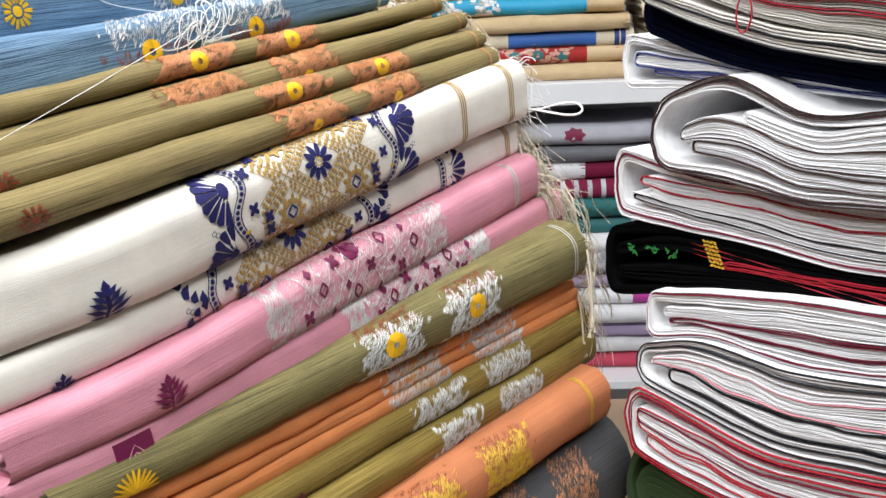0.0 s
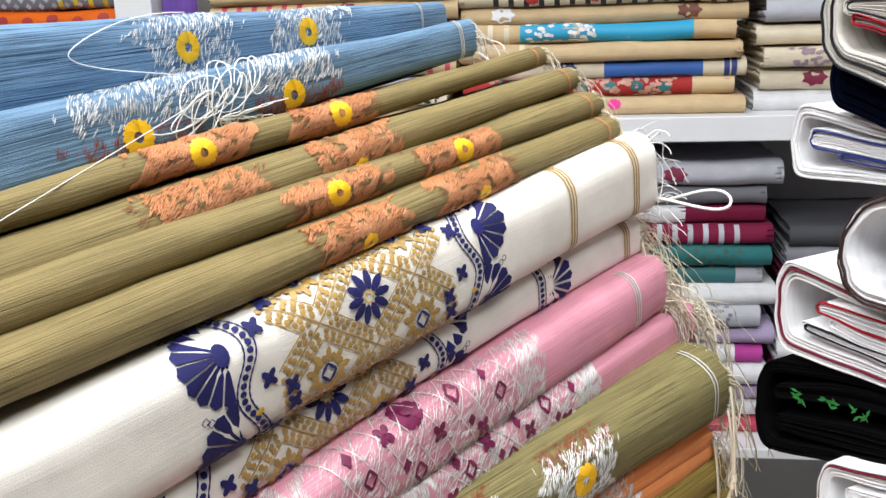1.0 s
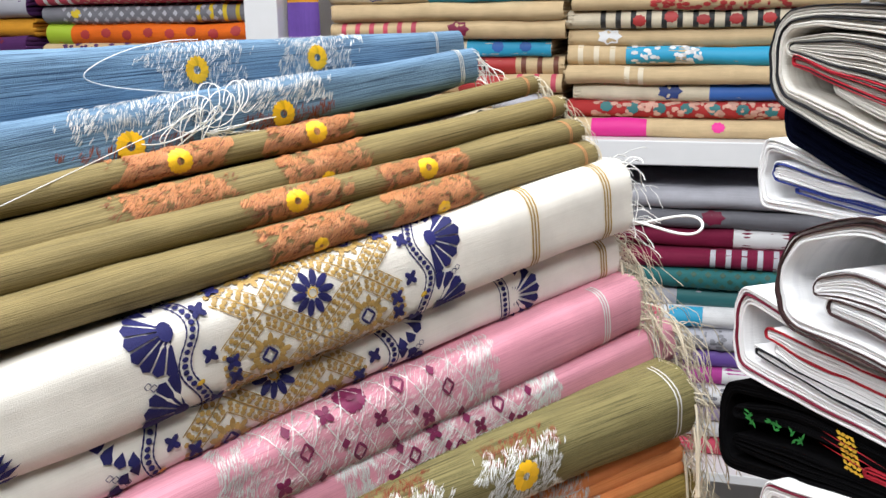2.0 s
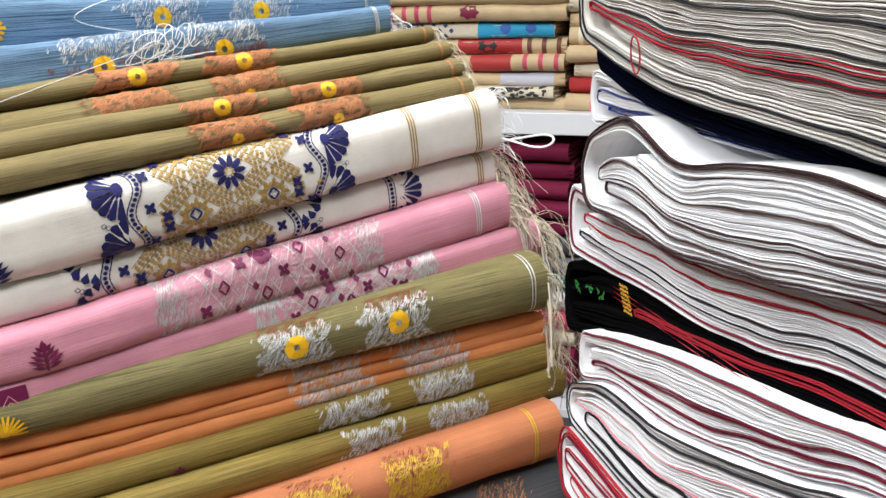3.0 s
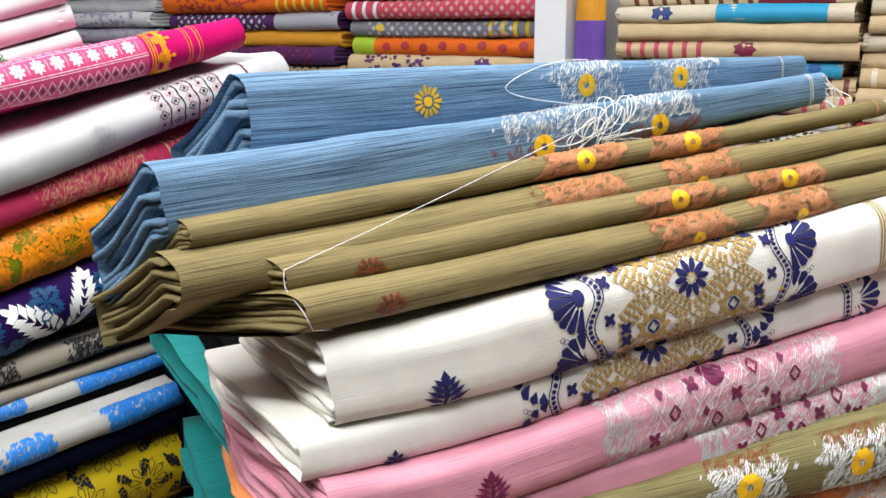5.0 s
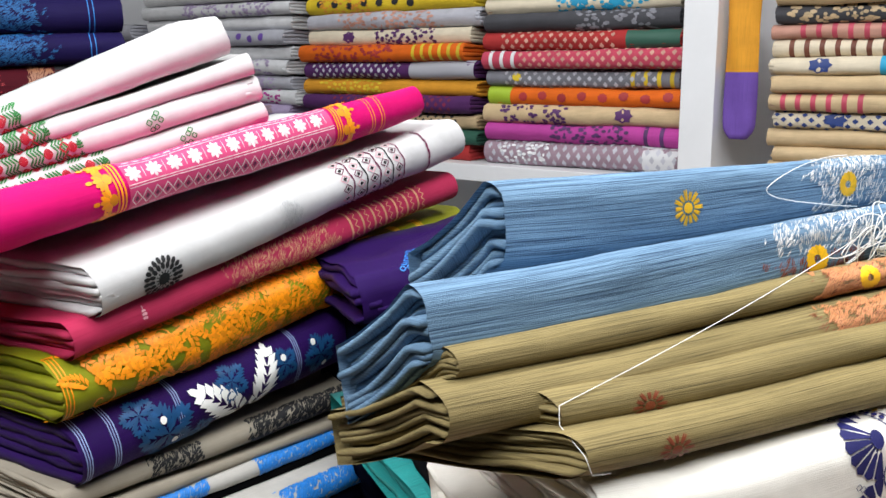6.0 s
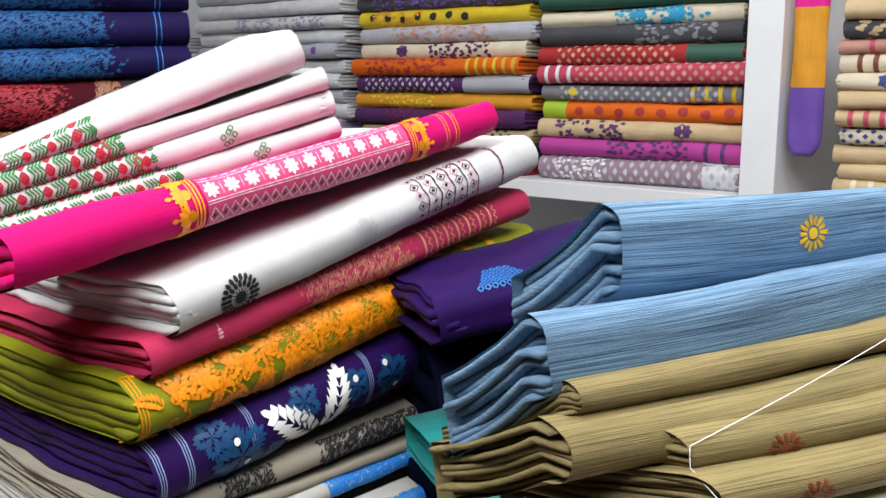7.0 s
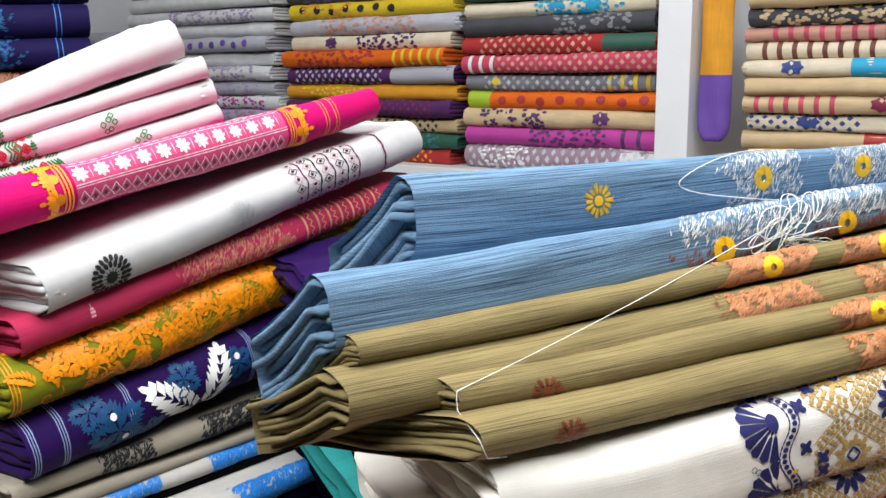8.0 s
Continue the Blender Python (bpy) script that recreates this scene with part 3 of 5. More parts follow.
def shelf_saree(x0, x1, z, h, base, extras, seed):
    """One folded saree on a shelf. extras: (from, to, shade, pattern) in parts of its width."""
    rnd = random.Random(seed)
    y = 2.03 + rnd.uniform(0, 0.035)
    f = Fold((x0 + rnd.uniform(-0.012, 0.012), y, z), (x1 + rnd.uniform(-0.02, 0.012), y + rnd.uniform(-0.01, 0.01), z), (h * rnd.uniform(0.92, 1.08), h * rnd.uniform(0.92, 1.08)),
             0.26, 1.0, 0.0, seed=seed * 0.37, wave=0.004)
    others = sorted({e[2] for e in extras})[:2]
    label = WORDS.get(base, base) + " folded saree" + (" with " + " and ".join(WORDS.get(o, o) for o in others) + " pattern" if others else " with a plain woven body")
    thing = folded_cloth("folded_saree", f, CLOTH[base], label, layers=4, group="sarees on the wall shelves", cols=22, single=False)
    q = h * 0.75
    groups = {}
    for a, b, shade, pattern in extras:
        xa, xb = a * f.length, b * f.length
        pieces = groups.setdefault(shade, [])
        if pattern == "solid":
            pieces.append(band(f, xa, xb, -q, q, nx=10))
        elif pattern == "stripes":
            n = max(2, int((xb - xa) / 0.028))
            for k in range(n):
                xc = xa + (k + 0.5) * (xb - xa) / n
                pieces.append(band(f, xc - 0.005, xc + 0.005, -q, q, nx=1))
        elif pattern == "dots":
            n = max(1, int((xb - xa) / 0.05))
            for k in range(n):
                pieces.append(blob(f, xa + (k + 0.5) * (xb - xa) / n, rnd.uniform(-0.004, 0.006), 0.013, 0.011, star=0.15))
        elif pattern == "check":
            n = max(3, int((xb - xa) / 0.013))
            for k in range(n):
                for r in range(-2, 3):
                    if (k + r) % 2:
                        xc, sc = xa + (k + 0.5) * (xb - xa) / n, r * q / 2.4
                        pieces.append(blob(f, xc, sc, 0.0062, q / 4.6, n=2))
        elif pattern == "brocade":
            for k in range(int((xb - xa) * 420)):
                xc, sc, a = rnd.uniform(xa, xb), rnd.uniform(-q, q), rnd.choice((0.6, -0.6, 1.2)) + rnd.uniform(-0.3, 0.3)
                pieces.append(blob(f, xc, sc, 0.006 * abs(math.cos(a)) + 0.002, 0.004, n=3, turn=a))
        elif pattern == "big":
            n = max(1, int((xb - xa) / 0.09))
            for k in range(n):
                xc = xa + (k + 0.5) * (xb - xa) / n
                pieces.append(blob(f, xc, 0.002, 0.024, 0.017, star=0.25, n=7))
    for shade, pieces in groups.items():
        if pieces:
            v, fc = join(pieces)
            tagged(part("woven_pattern", v, fc, YARN[shade], thing), kind="stuff")
    return thing


STACKS = [
    # left edge, right edge, shelf top, usual height, then the sarees from below (some with a height of their own)
    (-0.670, -0.20, 1.174, 0.0355, [("sand", [(0.1, 0.6, "cream", "stripes")], 0.024), ("cream", [(0.05, 0.6, "brown", "check"), (0.65, 0.97, "black", "brocade")], 0.024),
        ("sand", [(0.05, 0.4, "cream", "stripes"), (0.7, 0.95, "ash", "solid")], 0.032), ("sand", [(0.55, 0.75, "red", "solid"), (0.78, 1, "rose", "stripes")], 0.034),
        ("sand", [(0.5, 0.8, "red", "solid"), (0.5, 0.78, "black", "big"), (0.8, 1, "brown", "stripes")]), ("cream", [(0.0, 0.5, "navy", "check"), (0.1, 0.45, "navy", "big"), (0.62, 1.0, "cyan", "solid"), (0.7, 0.95, "blue", "dots")]),
        ("sand", [(0.03, 0.4, "rose", "stripes"), (0.5, 0.62, "maroon", "big")]), ("sand", []), ("cream", [(0.08, 0.35, "navy", "big"), (0.45, 0.9, "cyan", "solid")]),
        ("cream", [(0.05, 0.6, "brown", "stripes"), (0.6, 0.9, "maroon", "solid")]), ("pinkish", [(0.1, 0.9, "rose", "stripes")], 0.030), ("charcoal", [(0.05, 0.9, "sand", "brocade")]), ("sand", [])]),
    (-0.178, 0.333, 1.174, 0.0336, [("sand", [(0.5, 0.6, "hotpink", "dots"), (0.1, 0.3, "hotpink", "solid")]), ("red", [(0.85, 1, "sand", "solid"), (0.1, 0.8, "teal", "dots"), (0.1, 0.8, "pinkish", "brocade")]),
        ("cream", [(0.5, 0.85, "blue", "solid"), (0.3, 0.42, "navy", "big"), (0.92, 0.97, "navy", "stripes")]), ("sand", [(0.2, 0.3, "cream", "stripes")]),
        ("sand", [(0.02, 0.2, "cream", "stripes"), (0.22, 0.85, "cyan", "solid"), (0.25, 0.5, "white", "brocade")]),
        ("sand", [(0.1, 0.2, "white", "big"), (0.65, 0.95, "brown", "big")]), ("cream", [(0.1, 0.95, "black", "stripes"), (0.2, 0.85, "red", "dots")]),
        ("sand", [(0.3, 0.8, "red", "brocade")]), ("cream", [(0.3, 0.9, "navy", "check")]), ("sand", []), ("rose", [(0.2, 0.8, "gold", "brocade")])]),
    (0.36, 0.84, 1.174, 0.040, [("white", [(0.4, 0.7, "pinkish", "solid")]), ("cream", [(0.05, 0.35, "maroon", "big"), (0.6, 0.9, "maroon", "dots")]), ("cream", [(0.1, 0.9, "mauve", "brocade")]),
        ("cream", [(0.3, 0.9, "sand", "brocade")]), ("ash", []), ("white", [(0.2, 0.7, "rose", "stripes")]), ("cream", [])]),
    (-1.37, -0.862, 1.211, 0.0430, [("mauve", [(0.02, 0.98, "ash", "check"), (0.05, 0.35, "white", "brocade"), (0.82, 0.98, "white", "solid")], 0.060), ("magenta", [(0.35, 0.75, "purple", "brocade"), (0.8, 0.95, "purple", "stripes")]), ("sand", [(0.1, 0.45, "purple", "brocade"), (0.7, 0.75, "purple", "big")]),
        ("orange", [(0.0, 0.13, "lime", "solid"), (0.15, 1, "red", "dots")]), ("grey", [(0.1, 0.25, "yellow", "dots"), (0.1, 0.9, "ash", "check"), (0.75, 1, "yellow", "stripes")]),
        ("rose", [(0.02, 0.2, "white", "stripes"), (0.2, 1, "pinkish", "check")]), ("red", [(0.75, 1, "green", "solid"), (0.1, 0.7, "pinkish", "check")]), ("charcoal", [(0.5, 0.9, "grey", "brocade")]),
        ("cream", [(0.4, 0.85, "cyan", "brocade"), (0.42, 0.8, "cyan", "big")]), ("green", []), ("black", [(0.1, 0.9, "gold", "brocade")])]),
    (-2.0, -1.41, 1.211, 0.0440, [("red", [(0.4, 0.9, "gold", "check")], 0.0405), ("green", [(0.2, 0.9, "teal", "brocade")], 0.0405), ("sand", [(0.5, 0.9, "black", "check")], 0.0405), ("purple", [(0.2, 0.9, "maroon", "check")], 0.0405), ("gold", [(0.1, 0.5, "yellow", "brocade")]), ("purple", [(0.05, 0.6, "ash", "check"), (0.65, 1, "ash", "solid")]),
        ("orange", [(0.7, 1, "yellow", "stripes"), (0.1, 0.6, "red", "brocade")]), ("cream", [(0.2, 0.35, "purple", "big"), (0.45, 0.8, "purple", "brocade")]), ("ash", [(0.2, 0.8, "pinkish", "brocade")]),
        ("yellow", [(0.05, 0.7, "black", "dots"), (0.1, 0.4, "gold", "brocade")]), ("charcoal", [(0.1, 0.9, "violet", "brocade")]), ("sand", [])]),
    (-2.72, -2.05, 1.211, 0.043, [("maroon", []), ("magenta", [(0.3, 0.8, "mauve", "brocade")]), ("lilac", [(0.3, 0.9, "mauve", "brocade")]), ("white", [(0.5, 0.9, "magenta", "brocade")]), ("ash", [(0.3, 0.9, "lilac", "brocade")]), ("white", [(0.2, 0.9, "lilac", "brocade")]),
        ("white", []), ("ash", [(0.2, 0.9, "violet", "dots")]), ("white", []), ("white", [(0.3, 0.9, "lilac", "brocade")]), ("white", []), ("ash", []), ("white", []), ("white", [])]),
    (-3.17, -2.77, 1.211, 0.047, [("white", []), ("ash", []), ("white", []), ("white", []), ("ash", []), ("white", []), ("white", []), ("ash", [])]),
    # lower shelves, seen under the boards
    (-0.12, 0.40, 0.52, 0.040, [("rose", []), ("white", []), ("lilac", []), ("white", [(0.2, 0.7, "grey", "brocade")]), ("magenta", [(0.5, 0.9, "white", "solid")]), ("lilac", [(0.3, 0.6, "violet", "solid")]), ("ash", [(0.2, 0.9, "grey", "brocade")]),
        ("white", [(0.0, 0.25, "rose", "solid"), (0.28, 0.4, "cyan", "solid")]), ("ash", [(0.3, 0.9, "teal", "solid")]), ("teal", [(0.3, 0.9, "green", "check")]), ("maroon", [(0.4, 0.9, "ash", "stripes")]), ("maroon", [(0.5, 0.7, "white", "solid")]), ("grey", [(0.3, 0.55, "maroon", "big")]), ("ash", [(0.5, 0.75, "maroon", "big")])]),
    (0.43, 0.9, 0.52, 0.040, [("white", []), ("lilac", []), ("ash", []), ("magenta", [(0.3, 0.8, "white", "stripes")]), ("white", []), ("white", [(0.3, 0.8, "blue", "dots")]), ("ash", []), ("maroon", [(0.3, 0.8, "ash", "stripes")]), ("maroon", []), ("grey", []), ("charcoal", [])]),
    (-0.70, -0.16, 0.52, 0.042, [("white", []), ("maroon", []), ("maroon", []), ("cream", []), ("rose", []), ("white", []), ("teal", []), ("grey", []), ("charcoal", []), ("maroon", []), ("maroon", []), ("maroon", []), ("maroon", []), ("maroon", [])]),
    (-1.35, -0.86, 0.58, 0.042, [("green", []), ("teal", []), ("green", []), ("charcoal", []), ("green", []), ("teal", []), ("green", [(0.2, 0.9, "teal", "check")]), ("green", [(0.1, 0.9, "maroon", "stripes")]), ("teal", [(0.2, 0.9, "green", "check")]), ("green", [(0.2, 0.9, "red", "dots")])]),
]
count = 100
for x0, x1, z, h, rows in STACKS:
    for base, extras, *own in rows:
        count += 1
        tall = own[0] if own else h
        shelf_saree(x0, x1, z, tall * 0.985, base, extras, count)
        z += tall

# ---- a two-tone cloth hanging beside the post ----
hang = new("hanging_cloth")
hang.location = (-0.722, 2.03, 1.30)
tagged(hang, "orange and purple silk cloth hung beside the post", "cloth")
for name, z0, z1, mat in (("purple_end", 0.0, 0.136, CLOTH["violet"]), ("orange_body", 0.136, 0.292, CLOTH["gold"]), ("pink_top", 0.292, 0.54, CLOTH["hotpink"])):
    verts, faces, uvs = [], [], []
    for i in range(13):
        z = z0 + (z1 - z0) * i / 12
        for j in range(17):
            a = 2 * math.pi * j / 16
            w = 0.034 * (1 - 0.5 * max(0.0, 1 - z / 0.03) ** 2) + 0.003 * noise.noise((z * 9, 2.0, 1.0))
            verts.append((math.cos(a) * w, math.sin(a) * 0.014 + 0.004 * math.sin(3 * a + z * 20), z))
            uvs.append((z, j * 0.008))
    for i in range(12):
        for j in range(16):
            faces.append((i * 17 + j, i * 17 + j + 1, (i + 1) * 17 + j + 1, (i + 1) * 17 + j))
    if z0 == 0:
        faces.append(tuple(range(16))[::-1])
    part(name, verts, faces, mat, hang, uvs=uvs)

# ---- the pile of white cloths with bordered edges ----
W_ORIGIN, W_WAY = Vector((0.14, 0.73, 0)), Vector((0.606, -0.795, 0)).normalized()
W_BACK = Vector((0, 0, 1)).cross(W_WAY)
CREAMY = fabric("unbleached_cotton", (0.76, 0.73, 0.68), (0.42, 0.38, 0.32), rough=0.9, fleck=0.6, rib=1.0, apart=0.25)
EDGE = {"red": fabric("red_border", (0.40, 0.015, 0.03)), "black": fabric("black_border", (0.012, 0.012, 0.016)), "maroon": fabric("maroon_border", (0.16, 0.01, 0.03)),
        "brown": fabric("brown_border", (0.045, 0.02, 0.02)), "blue": fabric("blue_border", (0.03, 0.05, 0.25)), "pink": fabric("pink_border", (0.70, 0.28, 0.33))}


LETTERS = {"R": "red", "K": "black", "M": "maroon", "B": "brown", "U": "blue", "P": "pink"}


def along(stations, x, step=0.06):
    """A smooth curve through heights that lie step apart."""
    u = min(max(x / step, 0.0), len(stations) - 1.001)
    k = int(u)
    p = [stations[min(max(k + e, 0), len(stations) - 1)] for e in (-1, 0, 1, 2)]
    t = u - k
    return 0.5 * (2 * p[1] + (p[2] - p[0]) * t + (2 * p[0] - 5 * p[1] + 4 * p[2] - p[3]) * t * t + (3 * p[1] - p[0] - 3 * p[2] + p[3]) * t ** 3)


def ply_cloth(name, label, left, low, high, outer, rolls, body, seed, front=0.0, wob=0.003, depth=0.22, length=0.48, blunt=0.7):
    """A cloth folded many times, seen from its bordered side. left: where its rounded far end lies; low, high: heights of its under- and
    upper side from there on; outer: the plies of the wrap from outside in, w plain, other letters borders; rolls: what is folded inside,
    each (from, to, inset, plies), from and to as shares of the height; front: how far it stands back in the pile."""
    thing = new(name)
    tagged(thing, label, "folded cloth", "bordered white cloths in a pile")
    thing.matrix_world = Matrix((W_WAY, W_BACK, Vector((0, 0, 1)))).transposed().to_4x4()
    thing.matrix_world.translation = W_ORIGIN + W_BACK * front
    rnd = random.Random(seed)
    tall = along(high, 0.03) - along(low, 0.03)

    def level(x, f):
        zl, zh = along(low, x - left), along(high, x - left)
        crease = 0.35 - abs(noise.noise((x * 15 + seed, f * 1.6, seed * 1.3))) * 2
        w = wob * (noise.noise((x * 8 + seed, f * 1.5, seed * 0.3)) + 0.55 * crease + 0.35 * noise.noise((x * 38 + seed, f * 5, seed)))
        w *= 4 * f * (1 - f) * 0.9 + 0.25
        return zl + (zh - zl) * f + w

    def ply(n, f0, f1, nose, thick, border, spread):
        """One sheet that runs in along the top, turns back at its nose and runs out along the bottom."""
        half, mid = (f1 - f0) / 2, (f0 + f1) / 2
        turn = max(0.0015, half * tall * blunt)
        path = [(length - (length - nose - turn) * (1 - (1 - i / 37) ** 1.5), f1) for i in range(38)]
        for i in range(1, 16):
            a = math.pi * i / 16
            path.append((nose + turn * (1 - math.sin(a) ** 0.6 * (1 + 0.16 * noise.noise((a * 1.6, n * 0.12, seed)))), mid + half * math.cos(a)))
        path += [(nose + turn + (length - nose - turn) * (i / 37) ** 1.5, f0) for i in range(38)]
        pts = []
        for x, f in path:
            near = math.exp(-max(0.0, x - nose) / 0.05) * spread
            g = f + (0.5 - f) * near
            pts.append(Vector((x, 0, level(x, g) + 0.0004 * noise.noise((x * 45, n * 1.3, seed + f)))))
        verts, faces, uvs = [], [], []
        y0 = -0.0012 if border else rnd.uniform(-0.0007, 0.0008)
        deep = 0.0022 if border else depth
        run = 0.0
        ring = ((0.5, deep), (0.5, 0.55 * thick), (0.3, 0.08 * thick), (-0.3, 0.08 * thick), (-0.5, 0.55 * thick), (-0.5, deep))
        for i, p in enumerate(pts):
            d = pts[min(i + 1, len(pts) - 1)] - pts[max(i - 1, 0)]
            nrm = Vector((d.z, 0, -d.x)).normalized()
            run += (p - pts[max(i - 1, 0)]).length
            yy = y0 + 0.0008 * noise.noise((run * 14, n * 3.1, seed))
            for side, y in ring:
                verts.append(p - nrm * side * thick + Vector((0, yy + y, 0)))
                uvs.append((run + n * 1.7 + seed, min(y, 0.02) + side * 0.006 + n * 0.1))
        for i in range(len(pts) - 1):
            for e in range(5):
                a = i * 6 + e
                faces.append((a, a + 1, a + 7, a + 6))
        part("border" if border else "ply", verts, faces, EDGE[border] if border else body, thing, uvs=uvs)

    off = 0.0
    n = 0
    for c in outer:
        t = 0.0008 if c in LETTERS else 0.0015
        ply(n, 0.012 + off, 0.988 - off, left + off * tall * 0.8, t, LETTERS.get(c), 0.0)
        off += t / tall
        n += 1
    for f0, f1, inset, plies in rolls:
        a, b = off + (1 - 2 * off) * f0, off + (1 - 2 * off) * f1
        step = (b - a) / 2 / (len(plies) + 0.4)
        for k, c in enumerate(plies):
            ply(n, a + step * (k + 0.5), b - step * (k + 0.5), left + inset + rnd.uniform(0, 0.003) + step * k * tall * 0.5, min(step * tall * 0.93, 0.0007 if c in LETTERS else 1), LETTERS.get(c), 0.35)
            n += 1
    return thing


COTTON = fabric("bleached_cotton", (0.88, 0.88, 0.895), (0.78, 0.78, 0.81), rough=0.9, fleck=0.5, rib=0.8, apart=0.13)
ply_cloth("folded_cloth", "bottle green cotton cloth folded at the bottom", 0.0, (0.940, 0.94, 0.94, 0.94, 0.94, 0.94), (1.034, 1.028, 1.028, 1.034, 1.046, 1.056), "wwww", [(0.0, 1.0, 0.006, "wwwwwwwwww")], GREEN, 201)
ply_cloth("folded_cloth", "white cotton cloth with dark red edges", 0.018, (1.036, 1.030, 1.030, 1.036, 1.048, 1.058), (1.090, 1.085, 1.081, 1.092, 1.106, 1.118), "RwwRwMww",
          [(0.34, 1.0, 0.008, "wRwwwwMwwwwww"), (0.0, 0.36, 0.020, "wwRwwwwww")], COTTON, 202, -0.020, 0.004)
ply_cloth("folded_cloth", "white cotton cloth with double black edge lines", 0.026, (1.092, 1.087, 1.083, 1.094, 1.108, 1.120), (1.124, 1.139, 1.139, 1.149, 1.163, 1.181), "KwwKww",
          [(0.45, 1.0, 0.012, "wwwwPwwwwwwww"), (0.0, 0.47, 0.030, "KwKwwwwwwwwww")], COTTON, 203, -0.018, 0.005)
ply_cloth("folded_cloth", "white cotton cloth with maroon edge lines", 0.027, (1.124, 1.140, 1.140, 1.150, 1.164, 1.182), (1.160, 1.172, 1.182, 1.189, 1.196, 1.205), "wMwwww",
          [(0.5, 1.0, 0.016, "wwwwwwwww"), (0.0, 0.52, 0.022, "wMwwMwwwwww")], COTTON, 204, -0.010, 0.004)
ply_cloth("folded_cloth", "black cotton cloth with thin red stripes", -0.028, (1.142, 1.156, 1.170, 1.178, 1.185, 1.193), (1.196, 1.207, 1.207, 1.206, 1.209, 1.217), "wwwww",
          [(0.68, 1.0, 0.012, "wwwww"), (0.34, 0.70, 0.112, "wRwwRww"), (0.0, 0.36, 0.012, "wwwwww")], BLACK, 205, 0.002, 0.002)
ply_cloth("folded_cloth", "white cotton cloth with red edge stripes", -0.016, (1.206, 1.206, 1.207, 1.205, 1.209, 1.218), (1.258, 1.250, 1.247, 1.246, 1.250, 1.257), "wwMwww",
          [(0.58, 1.0, 0.026, "wRwRwwwwwwww"), (0.24, 0.60, 0.034, "wwwwwwwww"), (0.0, 0.26, 0.018, "wwKwww")], COTTON, 206, 0.0, 0.004, blunt=0.6)
ply_cloth("folded_cloth", "white cotton cloth with dark brown edge lines", 0.031, (1.249, 1.249, 1.243, 1.248, 1.254, 1.262), (1.297, 1.317, 1.297, 1.304, 1.308, 1.303), "BwBwww",
          [(0.62, 1.0, 0.075, "wwwwwwwwww"), (0.26, 0.66, 0.024, "wwwBwwwwwwww"), (0.0, 0.28, 0.034, "wwBwwwwww")], COTTON, 207, -0.012, 0.004, blunt=0.85)
ply_cloth("folded_cloth", "white cotton cloth with blue stitched motif", -0.030, (1.297, 1.300, 1.304, 1.303, 1.301, 1.300), (1.337, 1.328, 1.317, 1.311, 1.308, 1.305), "wwww",
          [(0.30, 1.0, 0.010, "wUwwwwww"), (0.0, 0.34, 0.030, "wwUwww")], COTTON, 208, 0.022, 0.003, blunt=0.6)
ply_cloth("folded_cloth", "dark navy cotton cloth folded flat", 0.0, (1.338, 1.322, 1.313, 1.308, 1.306, 1.304), (1.366, 1.347, 1.333, 1.325, 1.319, 1.312), "wwwww", [(0.0, 1.0, 0.006, "wwwwwww")], NAVY, 209, 0.012, 0.002)
ply_cloth("folded_cloth", "unbleached cotton cloth with red and black edges", 0.006, (1.360, 1.343, 1.330, 1.324, 1.320, 1.314), (1.405, 1.408, 1.402, 1.398, 1.394, 1.390), "KwwwKwww",
          [(0.42, 1.0, 0.010, "wwwwwwKwwwwwwww"), (0.24, 0.46, 0.014, "RwKRwww"), (0.0, 0.26, 0.044, "wwwwwwwwwww")], CREAMY, 210, -0.004, 0.004)

# ---- woven and embroidered patterns ----
SILVER = thread("silver_yarn", (0.72, 0.72, 0.70), rough=0.35, metal=0.25)
SUN = thread("yellow_yarn", (0.85, 0.48, 0.01), rough=0.5)
COPPER = thread("copper_yarn", (0.56, 0.235, 0.095), rough=0.45, metal=0.1)
RUST = thread("rust_yarn", (0.22, 0.045, 0.015), rough=0.5)
INK = thread("navy_yarn", (0.007, 0.007, 0.095), rough=0.75)
OCHRE = thread("ochre_yarn", (0.40, 0.25, 0.07), rough=0.45)
GILT = thread("gold_yarn", (0.68, 0.42, 0.04), rough=0.4, metal=0.15)
PLUM = thread("plum_yarn", (0.16, 0.008, 0.06), rough=0.5)
SNOW = thread("white_yarn", (0.86, 0.85, 0.83), rough=0.6)
LEAF = thread("green_yarn", (0.02, 0.20, 0.04), rough=0.6)
BRICK = thread("red_yarn", (0.40, 0.015, 0.03), rough=0.6)
FLAME = thread("orange_yarn", (0.95, 0.30, 0.004), rough=0.45)
BLUSH = thread("pale_pink_yarn", (0.80, 0.38, 0.45), rough=0.5)
SKY = thread("bright_blue_yarn", (0.02, 0.20, 0.62), rough=0.5)
COAL = thread("black_yarn", (0.012, 0.012, 0.014), rough=0.6)
ASH = thread("grey_yarn", (0.55, 0.55, 0.56), rough=0.6)
BEAM = thread("unbleached_thread", (0.70, 0.62, 0.48), rough=0.8)


